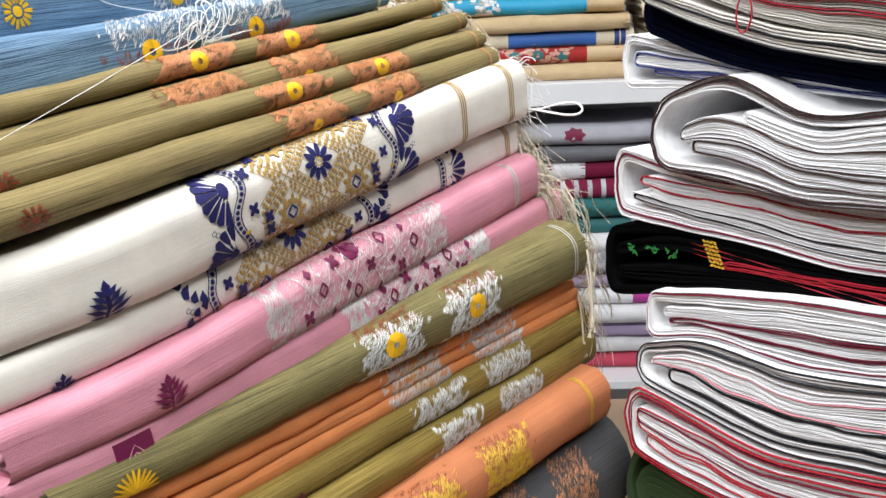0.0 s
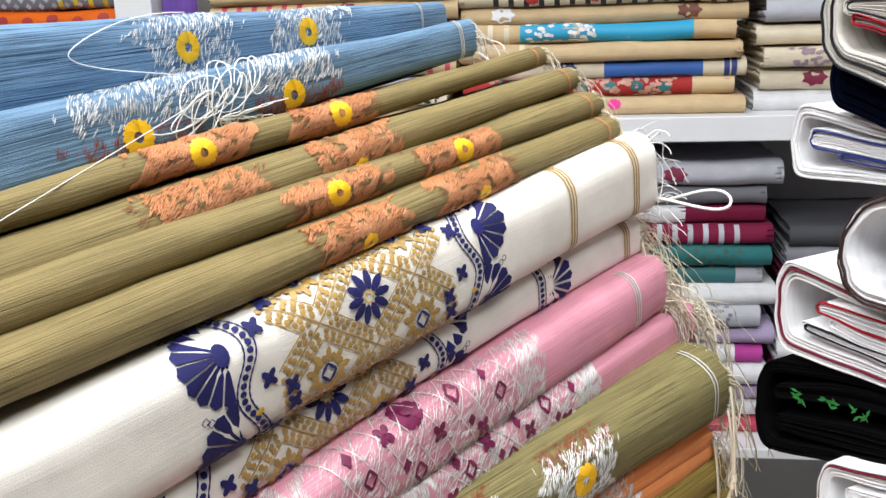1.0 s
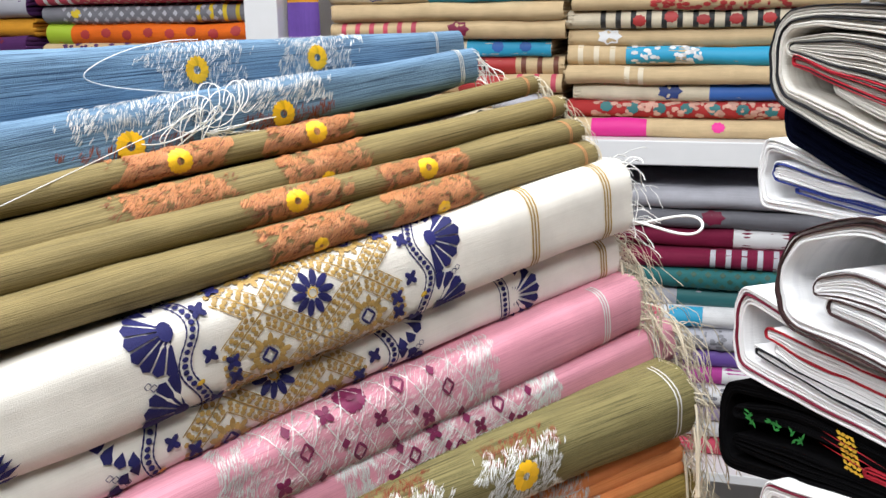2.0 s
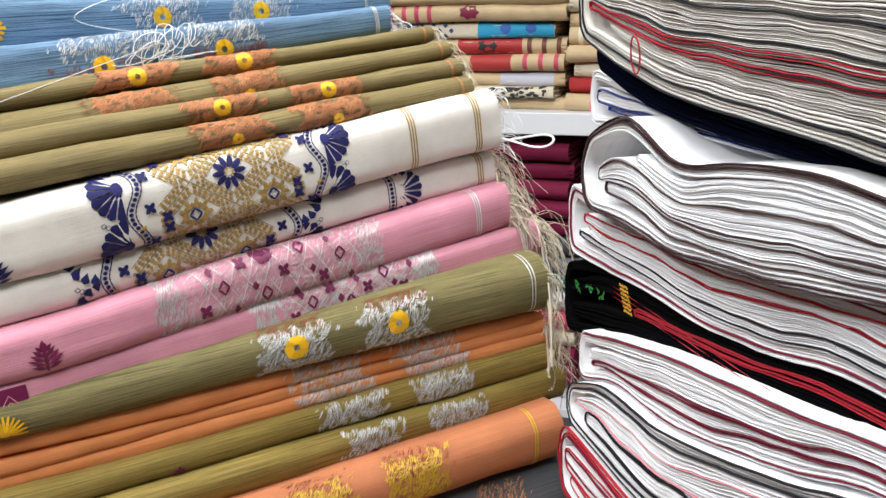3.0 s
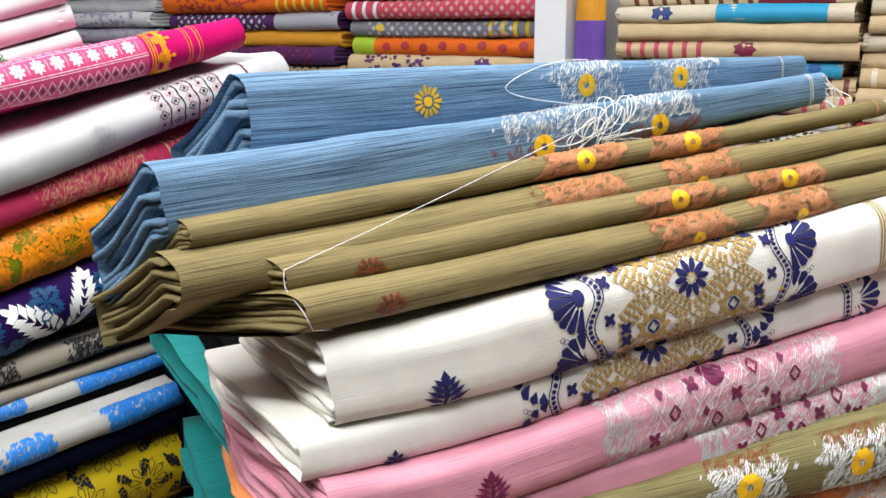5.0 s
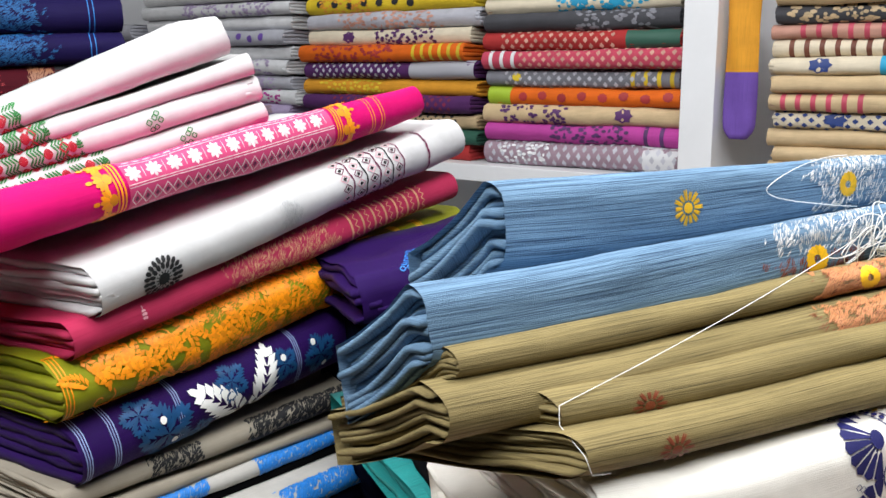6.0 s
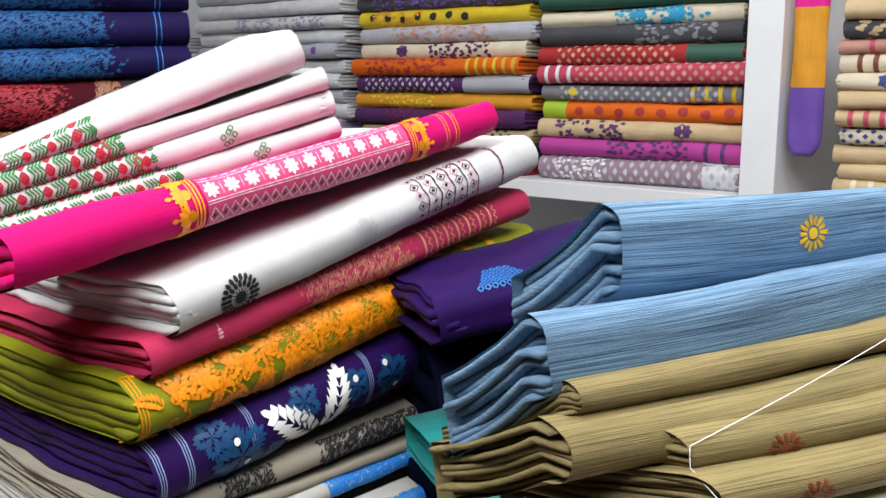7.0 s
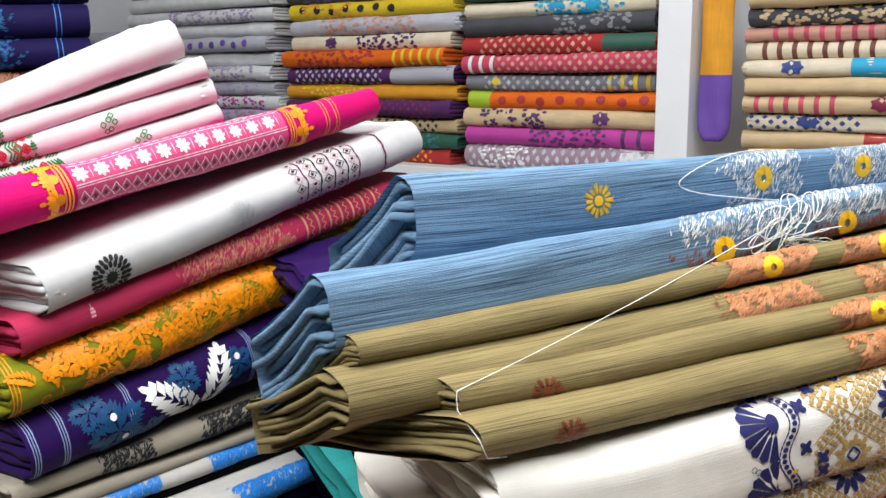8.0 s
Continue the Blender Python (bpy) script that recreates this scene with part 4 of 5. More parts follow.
def stitch(fold, x0, s0, x1, s1, w, lift=0.0008):
    """One flat stitch of width w between two places on the cloth."""
    d = math.hypot(x1 - x0, s1 - s0) or 1e-6
    nx, ns = -(s1 - s0) / d * w / 2, (x1 - x0) / d * w / 2
    v = []
    for k in range(3):
        x, s = x0 + (x1 - x0) * k / 2, s0 + (s1 - s0) * k / 2
        t = 1.0 if k == 1 else 0.6
        v += [fold.at(x - nx * t, s - ns * t, lift), fold.at(x, s, lift + 0.0001 + 0.0001 * (k == 1)), fold.at(x + nx * t, s + ns * t, lift)]
    return v, [(0, 3, 4, 1), (1, 4, 5, 2), (3, 6, 7, 4), (4, 7, 8, 5)]


def poly(fold, pts, lift=0.0009):
    cx, cs = sum(p[0] for p in pts) / len(pts), sum(p[1] for p in pts) / len(pts)
    v = [fold.at(cx, cs, lift + 0.0003)] + [fold.at(x, s, lift) for x, s in pts]
    n = len(pts)
    return v, [(0, 1 + k, 1 + (k + 1) % n) for k in range(n)]


def oval(fold, x, s, rx, rs, turn=0.0, n=8, lift=0.0009):
    c, d = math.cos(turn), math.sin(turn)
    return poly(fold, [(x + c * rx * math.cos(a) - d * rs * math.sin(a), s + d * rx * math.cos(a) + c * rs * math.sin(a)) for a in [2 * math.pi * k / n for k in range(n)]], lift)


def diamond(fold, x, s, rx, rs, lift=0.0009):
    return poly(fold, [(x - rx, s), (x, s + rs), (x + rx, s), (x, s - rs)], lift)


def outline(fold, pts, w, lift=0.0008):
    return [stitch(fold, *pts[k], *pts[(k + 1) % len(pts)], w, lift) for k in range(len(pts))]


def sew(key, name, pieces, material, stuff=True):
    if not pieces:
        return None
    v, f = join(pieces)
    ob = part(name, v, f, material, PILE[key][1])
    return tagged(ob, kind="stuff") if stuff else ob


def floret(fold, x, s, r, petals=17):
    """A ring of petals with a small open eye."""
    out = []
    for k in range(petals):
        a = 2 * math.pi * k / petals
        out.append(oval(fold, x + math.cos(a) * r * 0.64, s + math.sin(a) * r * 0.64, r * 0.42, r * 0.40 * 9 / petals, a + 0.5, 7, 0.0010))
    return out


def spray(fold, x0, x1, s0, s1, count, rnd, width=0.0003, size=0.0055, lean=1.0, rough=0.24):
    """Dense leaf-like brocade: short stitches that turn together, with an uneven outline."""
    out = []
    seed = rnd.random() * 50
    count *= 2.3
    while len(out) < count:
        x, s = rnd.uniform(x0, x1), rnd.uniform(s0, s1)
        edge = min((x - x0) / (x1 - x0), (x1 - x) / (x1 - x0), (s - s0) / (s1 - s0) + 0.05, (s1 - s) / (s1 - s0) + 0.05)
        if edge < rough * (0.5 + 0.8 * noise.noise((x * 160, s * 160, seed))):
            count -= 0.3
            continue
        if noise.noise((x * 230 + seed, s * 230, 7.0)) < -0.28:
            count -= 0.5
            continue
        a = lean + 0.8 * noise.noise((x * 95 + seed, s * 95, seed))
        d = size * rnd.uniform(0.3, 0.75)
        out.append(stitch(fold, x - d / 2 * math.cos(a), s - d / 2 * math.sin(a), x + d / 2 * math.cos(a), s + d / 2 * math.sin(a), width * rnd.uniform(0.5, 1.0), 0.00035 + rnd.uniform(0, 0.00035)))
    return out


def sprig(fold, x, s, w, h, rows=6):
    """A pointed leaf cluster: leaflets in slanting pairs on a stem, shorter towards the tip, with gaps between."""
    out = [stitch(fold, x, s - h / 2, x, s + h * 0.3, w * 0.10)]
    rows = max(3, rows - 2)
    for k in range(rows):
        f = k / rows
        d = w * 0.56 * (1 - 0.62 * f) * (1.0 if k else 0.72)
        z = s - h * 0.42 + h * 0.66 * f
        for side in (-1, 1):
            a = math.pi / 2 - side * (1.22 - 0.5 * f)
            c, e = math.cos(a), math.sin(a)
            tip, wide = (x + c * d, z + e * d), h * 0.33 / rows
            out.append(poly(fold, [(x, z), (x + c * d * 0.5 - e * wide, z + e * d * 0.5 + c * wide), tip, (x + c * d * 0.5 + e * wide, z + e * d * 0.5 - c * wide)]))
    out.append(poly(fold, [(x, s + h * 0.12), (x - w * 0.09, s + h * 0.32), (x, s + h / 2), (x + w * 0.09, s + h * 0.32)]))
    return out


def star(fold, x, s, r, rays=14):
    """A round sun of short stitches."""
    out = [oval(fold, x, s, r * 0.32, r * 0.32)]
    for k in range(rays):
        a = 2 * math.pi * k / rays
        for e in (-0.07, 0.07):
            out.append(stitch(fold, x + math.cos(a + e) * r * 0.42, s + math.sin(a + e) * r * 0.42, x + math.cos(a + e) * r * (1 - 0.12 * (k % 2)), s + math.sin(a + e) * r * (1 - 0.12 * (k % 2)), r * 0.13))
    return out


def lines(key, x, gaps, material, w=0.0007, reach=1.15, name="end_stripe"):
    """Woven cross stripes near the end of a cloth."""
    f = PILE[key][0]
    q = sum(f.girth(x)) * reach
    v, fc = join([band(f, x + g - w / 2, x + g + w / 2, -q, q, 0.0006, 1, 14) for g in gaps])
    part(name, v, fc, material, PILE[key][1])


rnd = random.Random(5)
# blue sarees
f = PILE["blue_high"][0]
sew("blue_high", "sun_motif", star(f, 0.104, 0.001, 0.0098), SUN)
sew("blue_high", "silver_brocade", spray(f, 0.188, 0.268, -0.014, 0.028, 560, rnd) + spray(f, 0.276, 0.348, -0.012, 0.026, 480, rnd), SILVER)
for x in (0.226, 0.3098):
    sew("blue_high", "flower_motif", floret(f, x, 0.002, 0.0075), SUN)
f = PILE["blue_low"][0]
sew("blue_low", "silver_brocade", spray(f, 0.182, 0.272, -0.001, 0.024, 480, rnd) + spray(f, 0.277, 0.349, -0.002, 0.022, 450, rnd), SILVER)
sew("blue_low", "dark_brocade", spray(f, 0.178, 0.262, -0.020, -0.002, 330, rnd, 0.0004, 0.005) + spray(f, 0.275, 0.350, -0.020, -0.002, 330, rnd, 0.0004, 0.005), RUST)
for x in (0.220, 0.310):
    sew("blue_low", "flower_motif", floret(f, x, -0.0050, 0.0075), SUN)
lines("blue_high", 0.412, (0, 0.0014), SILVER)
lines("blue_low", 0.446, (0, 0.0014, 0.0028), SILVER)
# olive sarees
for key, flowers, parts in (("olive_a", (0.2245, 0.301), ((0.188, 0.254), (0.268, 0.330))), ("olive_b", (), ((0.191, 0.257), (0.271, 0.336))),
                            ("olive_c", (0.229, 0.3085), ((0.196, 0.262), (0.272, 0.339))), ("olive_d", (), ((0.194, 0.258), (0.268, 0.338)))):
    f = PILE[key][0]
    q = f.reach(0.25)[0] * 1.45
    coarse, dark = [], []
    for x0, x1 in parts:
        coarse += spray(f, x0, x1, -q, q * 1.2, 1900, rnd, 0.00034, 0.0050, 0.8)
        dark += spray(f, x0 - 0.003, x1 + 0.003, -q, q * 1.2, 220, rnd, 0.0004, 0.005, 0.4)
    sew(key, "copper_brocade", coarse, COPPER)
    sew(key, "rust_brocade", dark, RUST)
    for x in flowers:
        sew(key, "flower_motif", floret(f, x, 0.002, 0.0063, 14), SUN)
    if not flowers:
        for x in (0.228, 0.304):
            sew(key, "flower_motif", floret(f, x, -0.005, 0.0042, 7), SUN)
    if key in ("olive_c", "olive_d"):
        sew(key, "sprig_motif", star(f, 0.0415, -0.003, 0.0085, 12), RUST)
    lines(key, f.length - 0.012, (0, 0.0012), COPPER)


def ivory_border(key, xc, low, high):
    """Navy and gold border: two scalloped edge bands, lattice of diamonds, florets between."""
    f = PILE[key][0]
    gold, ink, bright = [], [], []
    half_x, half_s = 0.0275, 0.0215

    def run(a, b, w, into, lift=0.0008, n=4):
        for t in range(n):
            u, v = t / n, (t + 1) / n
            s0, s1 = a[1] + (b[1] - a[1]) * u, a[1] + (b[1] - a[1]) * v
            if low - 0.008 < s0 < high + 0.008 and abs(a[0] + (b[0] - a[0]) * (u + v) / 2 - xc) < 0.050:
                into.append(stitch(f, a[0] + (b[0] - a[0]) * u, s0, a[0] + (b[0] - a[0]) * v, s1, w, lift))

    for i, j in [(i, j) for i in (-2, -1, 0, 1, 2) for j in (-2, -1, 0, 1) if (i + j) % 2 == 0]:
        x, s = xc + i * half_x, 0.0115 + j * half_s
        corner = [(-1, 0), (0, 1), (1, 0), (0, -1)]
        for n in range(4):
            a, b = corner[n], corner[(n + 1) % 4]
            for e, w in ((0.99, 0.0006), (0.66, 0.0007)):
                run((x + a[0] * half_x * e, s + a[1] * half_s * e), (x + b[0] * half_x * e, s + b[1] * half_s * e), w, gold)
            # beads in the band between two rhombs
            turn = math.atan2((b[1] - a[1]) * half_s, (b[0] - a[0]) * half_x)
            for u in (0.1, 0.23, 0.36, 0.5, 0.64, 0.77, 0.9):
                for e in (0.76, 0.89):
                    px, ps = x + (a[0] + (b[0] - a[0]) * u) * half_x * e, s + (a[1] + (b[1] - a[1]) * u) * half_s * e
                    if low - 0.005 < ps < high + 0.005 and abs(px - xc) < 0.050:
                        gold.append(oval(f, px, ps, 0.0015, 0.0013, turn, 6))
        if (i, j) == (0, 0):
            for k in range(10):
                a = 2 * math.pi * k / 10
                ink.append(oval(f, x + 0.0074 * math.cos(a), s + 0.0074 * math.sin(a), 0.0044, 0.0020, a, 8, 0.0012))
            for k in range(8):
                a = 2 * math.pi * k / 8
                bright.append(stitch(f, x + 0.0026 * math.cos(a), s + 0.0026 * math.sin(a), x + 0.0026 * math.cos(a + 0.8), s + 0.0026 * math.sin(a + 0.8), 0.0008, 0.0014))
            continue
        if not low - 0.006 < s < high + 0.006 or abs(i) == 2:
            continue
        ink += outline(f, [(x - 0.0040, s), (x, s + 0.0040), (x + 0.0040, s), (x, s - 0.0040)], 0.0016, 0.0012)
        for k in range(18):
            a = 2 * math.pi * k / 18
            r0, r1 = 0.0054, 0.0086 + 0.0030 * ((k + 1) % 2)
            gold.append(oval(f, x + (r0 + r1) / 2 * math.cos(a), s + (r0 + r1) / 2 * math.sin(a) * 0.9, (r1 - r0) / 2 + 0.0004, 0.0016, a, 6))
    for side in (-1, 1):
        # four-petal florets on both sides
        for j in (-1, 1):
            x, s = xc + side * half_x, 0.0115 + j * half_s
            for v in (-1, 1):
                for px, ps in ((x + side * half_x * 0.66, s + v * half_s * 0.17), (x + side * half_x * 1.02, s + v * half_s * 0.52)):
                    if low - 0.004 < ps < high + 0.004:
                        for a in (0.785, 2.356, 3.927, 5.498):
                            ink.append(oval(f, px + 0.0021 * math.cos(a), ps + 0.0021 * math.sin(a), 0.0024, 0.0015, a, 7, 0.0014))
            if low < s < high:
                bright.append(oval(f, x + side * half_x * 1.26, s, 0.0022, 0.0012, 0.4))
        # scalloped edge band: fans joined by rows of beads
        xe = xc + side * 0.0705
        for k, s0 in enumerate((-0.060, -0.021, 0.018)):
            for t in range(9):
                a = math.pi * (t + 0.5) / 9 - math.pi / 2
                ca, sa = math.cos(a) * side, math.sin(a)
                ink.append(poly(f, [(xe + 0.0015 * ca, s0 + 0.0015 * sa), (xe + 0.0192 * math.cos(a - 0.150) * side, s0 + 0.0192 * math.sin(a - 0.150)),
                                    (xe + 0.0206 * ca, s0 + 0.0206 * sa), (xe + 0.0192 * math.cos(a + 0.150) * side, s0 + 0.0192 * math.sin(a + 0.150))]))
            ink.append(oval(f, xe + side * 0.002, s0, 0.0035, 0.0045, 0, 12))
            # ladder between the fans
            for r in range(4):
                ink += outline(f, [(xe + side * (0.006 + r * 0.0024), s0 + 0.0135 + r * 0.0016), (xe + side * (0.0082 + r * 0.0024), s0 + 0.0122 + r * 0.0016),
                                   (xe + side * (0.0094 + r * 0.0024), s0 + 0.0142 + r * 0.0016), (xe + side * (0.0072 + r * 0.0024), s0 + 0.0155 + r * 0.0016)], 0.0004)
        n = 0
        s = -0.036
        while s < 0.04:
            w = 0.0048 * math.cos((s - 0.018) * 2 * math.pi / 0.039)
            w2 = 0.0048 * math.cos((s - 0.015) * 2 * math.pi / 0.039)
            x0 = xe - side * 0.0065
            ink.append(oval(f, x0 - side * w * 0.8, s, 0.0015, 0.0013))
            for e in (-0.0028, 0.0028):
                ink.append(stitch(f, x0 - side * w * 0.8 + e, s, x0 - side * w2 * 0.8 + e, s + 0.003, 0.0009))
            s += 0.003
    sew(key, "navy_pattern", ink, INK)
    sew(key, "ochre_pattern", gold, OCHRE)
    sew(key, "yellow_pattern", bright, GILT)
    return f


f = ivory_border("ivory_high", 0.2085, -0.034, 0.036)
sew("ivory_high", "sprig_motif", sprig(f, 0.056, -0.0125, 0.028, 0.024, 7), INK)
f = ivory_border("ivory_low", 0.2045, -0.016, 0.02)
fan = []
for t in range(9):
    a = math.pi * (t + 0.5) / 9 - math.pi / 2
    fan.append(poly(f, [(0.356 + 0.004 * math.cos(a), 0.002 + 0.004 * math.sin(a))] + [(0.356 + r * math.cos(a + d), 0.002 + r * math.sin(a + d)) for r, d in ((0.019, -0.135), (0.0206, 0.0), (0.019, 0.135))]))
for k in range(-5, 7):
    fan.append(oval(f, 0.350, 0.002 + 0.0032 * k, 0.0016, 0.0013))
    for e in (-0.0029, 0.0029):
        fan.append(stitch(f, 0.350 + e, 0.002 + 0.0032 * k - 0.0016, 0.350 + e, 0.002 + 0.0032 * k + 0.0016, 0.0009))
sew("ivory_low", "navy_fan", fan, INK)
sew("ivory_low", "sprig_motif", sprig(f, 0.046, -0.010, 0.017, 0.014, 5), INK)
for key, xs in (("ivory_high", (0.349, 0.4060)), ("ivory_low", (0.4310,))):
    for x in xs:
        lines(key, x, (-0.0022, 0, 0.0022), OCHRE, 0.0011)


def pink_border(key, x0, x1, low, high):
    """Silver brocade with a thin lattice and small plum diamonds."""
    f = PILE[key][0]
    out = spray(f, x0, x0 + 0.026, low, high, 420, rnd, 0.00032, 0.006, 1.2) + spray(f, x1 - 0.026, x1, low, high, 420, rnd, 0.00032, 0.006, 1.2)
    out += spray(f, x0 + 0.022, x1 - 0.022, low, high, 900, rnd, 0.00032, 0.0055, 0.7, 0.02)
    x = x0 + 0.026
    while x < x1 - 0.03:
        for s0, s1 in ((low, high), (high, low)):
            for k in range(6):
                a, b = k / 6, (k + 1) / 6
                out.append(stitch(f, x + 0.026 * a, s0 + (s1 - s0) * a, x + 0.026 * b, s0 + (s1 - s0) * b, 0.0006, 0.0012))
        x += 0.0135
    sew(key, "silver_brocade", out, SILVER)
    plum = []
    n = 0
    x = x0 + 0.034
    while x < x1 - 0.03:
        s = low + (high - low) * (0.25, 0.5, 0.75)[n % 3]
        if n % 2:
            plum += outline(f, [(x - 0.0038, s), (x, s + 0.0046), (x + 0.0038, s), (x, s - 0.0046)], 0.0017, 0.0016)
        else:
            for a in (0.785, 2.356, 3.927, 5.498):
                plum.append(oval(f, x + 0.0026 * math.cos(a), s + 0.0026 * math.sin(a), 0.0024, 0.0017, a, 8, 0.0016))
        s2 = low + (high - low) * (0.75, 0.15, 0.4)[n % 3]
        plum.append(diamond(f, x + 0.007, s2, 0.0026, 0.0034, 0.0016))
        x += 0.0145
        n += 1
    sew(key, "plum_pattern", plum, PLUM)
    return f


f = pink_border("pink_high", 0.149, 0.323, -0.020, 0.028)
sew("pink_high", "sprig_motif", sprig(f, 0.082, -0.003, 0.024, 0.020, 7), PLUM)
sew("pink_high", "flower_motif", floret(f, 0.229, 0.0200, 0.0085, 10) + [oval(f, 0.229, 0.02, 0.003, 0.003, 0, 8, 0.0018)], PLUM)
lines("pink_high", 0.4040, (-0.002, 0, 0.002), SILVER, 0.0010)
f = pink_border("pink_low", 0.213, 0.367, -0.010, 0.018)
v, fc = join([band(f, 0.050, 0.071, -0.018, 0.008, 0.0008, 4, 8)])
part("plum_block", v, fc, PLUM, PILE["pink_low"][1])
sew("pink_low", "diamond_lines", outline(f, [(0.0545, -0.004), (0.0605, 0.004), (0.0665, -0.004), (0.0605, -0.012)], 0.0005, 0.0013) + outline(f, [(0.0575, -0.004), (0.0605, 0.0), (0.0635, -0.004), (0.0605, -0.008)], 0.0005, 0.0013), BLUSH)
lines("pink_low", 0.4464, (-0.002, 0, 0.002), SILVER, 0.0010)
# moss green saree
f = PILE["moss"][0]
sew("moss", "silver_brocade", spray(f, 0.188, 0.254, -0.020, 0.020, 950, rnd) + spray(f, 0.264, 0.331, -0.018, 0.022, 950, rnd), SILVER)
sew("moss", "dark_brocade", spray(f, 0.192, 0.250, 0.012, 0.028, 200, rnd, 0.0004) + spray(f, 0.268, 0.328, 0.012, 0.028, 200, rnd, 0.0004), RUST)
for x in (0.2221, 0.2980):
    sew("moss", "flower_motif", floret(f, x, 0.0026, 0.0085, 10), SUN)
sew("moss", "half_sun_motif", [stitch(f, 0.039 + 0.003 * math.cos(a), -0.007 + 0.003 * math.sin(a), 0.039 + 0.0125 * math.cos(a), -0.007 + 0.0125 * math.sin(a), 0.0017) for a in [math.pi * k / 12 for k in range(13)]] + [oval(f, 0.039, -0.006, 0.003, 0.002)], SUN)
lines("moss", 0.4132, (-0.0014, 0.0014), SILVER, 0.0010)
# orange, mustard, peach and charcoal sarees
for key in ("orange_top", "orange", "orange_low"):
    f = PILE[key][0]
    sew(key, "silver_brocade", spray(f, 0.206, 0.278, -0.008, 0.008, 420, rnd) + spray(f, 0.287, 0.353, -0.008, 0.008, 400, rnd), SILVER)
    sew(key, "gold_brocade", spray(f, 0.225, 0.260, -0.006, 0.007, 40, rnd), SUN)
f = PILE["olive_low2"][0]
sew("olive_low2", "silver_brocade", spray(f, 0.217, 0.281, -0.010, 0.012, 600, rnd) + spray(f, 0.291, 0.354, -0.010, 0.012, 560, rnd), SILVER)
sew("olive_low2", "sprig_motif", sprig(f, 0.1235, -0.006, 0.015, 0.010, 5), PLUM)
f = PILE["olive_low"][0]
sew("olive_low", "silver_brocade", spray(f, 0.232, 0.291, -0.012, 0.013, 600, rnd) + spray(f, 0.303, 0.364, -0.012, 0.013, 560, rnd), SILVER)
sew("olive_low", "plum_flower", floret(f, 0.2621, -0.010, 0.004, 7) + floret(f, 0.333, -0.011, 0.003, 7), PLUM)
f = PILE["peach"][0]
sew("peach", "gold_brocade", spray(f, 0.188, 0.250, -0.018, 0.022, 800, rnd, 0.0006) + spray(f, 0.262, 0.326, -0.018, 0.024, 800, rnd, 0.0006), GILT)
sew("peach", "rust_brocade", spray(f, 0.19, 0.250, 0.006, 0.030, 220, rnd) + spray(f, 0.264, 0.326, 0.006, 0.030, 220, rnd), RUST)
lines("peach", 0.395, (0, 0.002), GILT, 0.0012)
f = PILE["grey"][0]
sew("grey", "copper_brocade", spray(f, 0.26, 0.315, 0.01, 0.06, 500, rnd) + spray(f, 0.33, 0.385, 0.00, 0.05, 500, rnd), COPPER)

# ---- patterns of the side pile ----
f = PILE["magenta"][0]
rose_band = join([band(f, 0.150, 0.372, -0.024, 0.026, 0.0005, 14, 10)])
part("woven_band", *rose_band, thread("band_pink_yarn", (0.70, 0.06, 0.20), rough=0.5), PILE["magenta"][1])
white_bits, deep = [], []
for k in range(11):
    x = 0.158 + 0.0196 * k
    for a in range(8):
        t = math.pi * a / 4
        white_bits.append(oval(f, x + 0.0038 * math.cos(t), 0.011 + 0.0038 * math.sin(t), 0.0036, 0.0018, t, 6, 0.0011))
    white_bits += [stitch(f, x + 0.0098, 0.006, x + 0.0098, 0.016, 0.0007, 0.0010), stitch(f, x + 0.006, 0.0225, x + 0.0130, 0.0225, 0.001, 0.0010), stitch(f, x - 0.004, 0.0225, x + 0.003, 0.0225, 0.001, 0.0010)]
for k in range(22):
    x = 0.156 + 0.0098 * k
    white_bits += outline(f, [(x - 0.0047, -0.009), (x, -0.0025), (x + 0.0047, -0.009), (x, -0.0155)], 0.0010, 0.0010)
    deep.append(diamond(f, x, -0.009, 0.0019, 0.0027, 0.0011))
for s in (0.0025, 0.0005, -0.018, -0.0205, 0.0195):
    for k in range(24):
        x = 0.150 + 0.00925 * k
        white_bits.append(stitch(f, x, s, x + 0.00925, s, 0.0008, 0.0010))
sew("magenta", "white_pattern", white_bits, thread("pinkish_white_yarn", (0.86, 0.66, 0.70), rough=0.6))
sew("magenta", "deep_pattern", deep, PLUM)
crest = []
for x0, side in ((0.146, -1), (0.376, 1)):
    for r in range(3):
        v, fc = band(f, x0 + side * r * 0.0032 - 0.0008, x0 + side * r * 0.0032 + 0.0008, -0.028, 0.03, 0.0009, 1, 12)
        crest.append((v, fc))
    for s in (-0.020, -0.004, 0.012, 0.026):
        for t in range(7):
            a = (t - 3) * 0.42
            crest.append(oval(f, x0 + side * (0.013 + 0.006 * math.cos(a)), s + 0.0065 * math.sin(a), 0.0042, 0.0019, a * side, 7, 0.0011))
        crest.append(oval(f, x0 + side * 0.011, s, 0.004, 0.0045))
        crest.append(oval(f, x0 + side * 0.026, s, 0.003, 0.0017))
sew("magenta", "orange_pattern", crest, FLAME)
lines("magenta", 0.428, (-0.004, 0, 0.010, 0.014), FLAME, 0.0010)

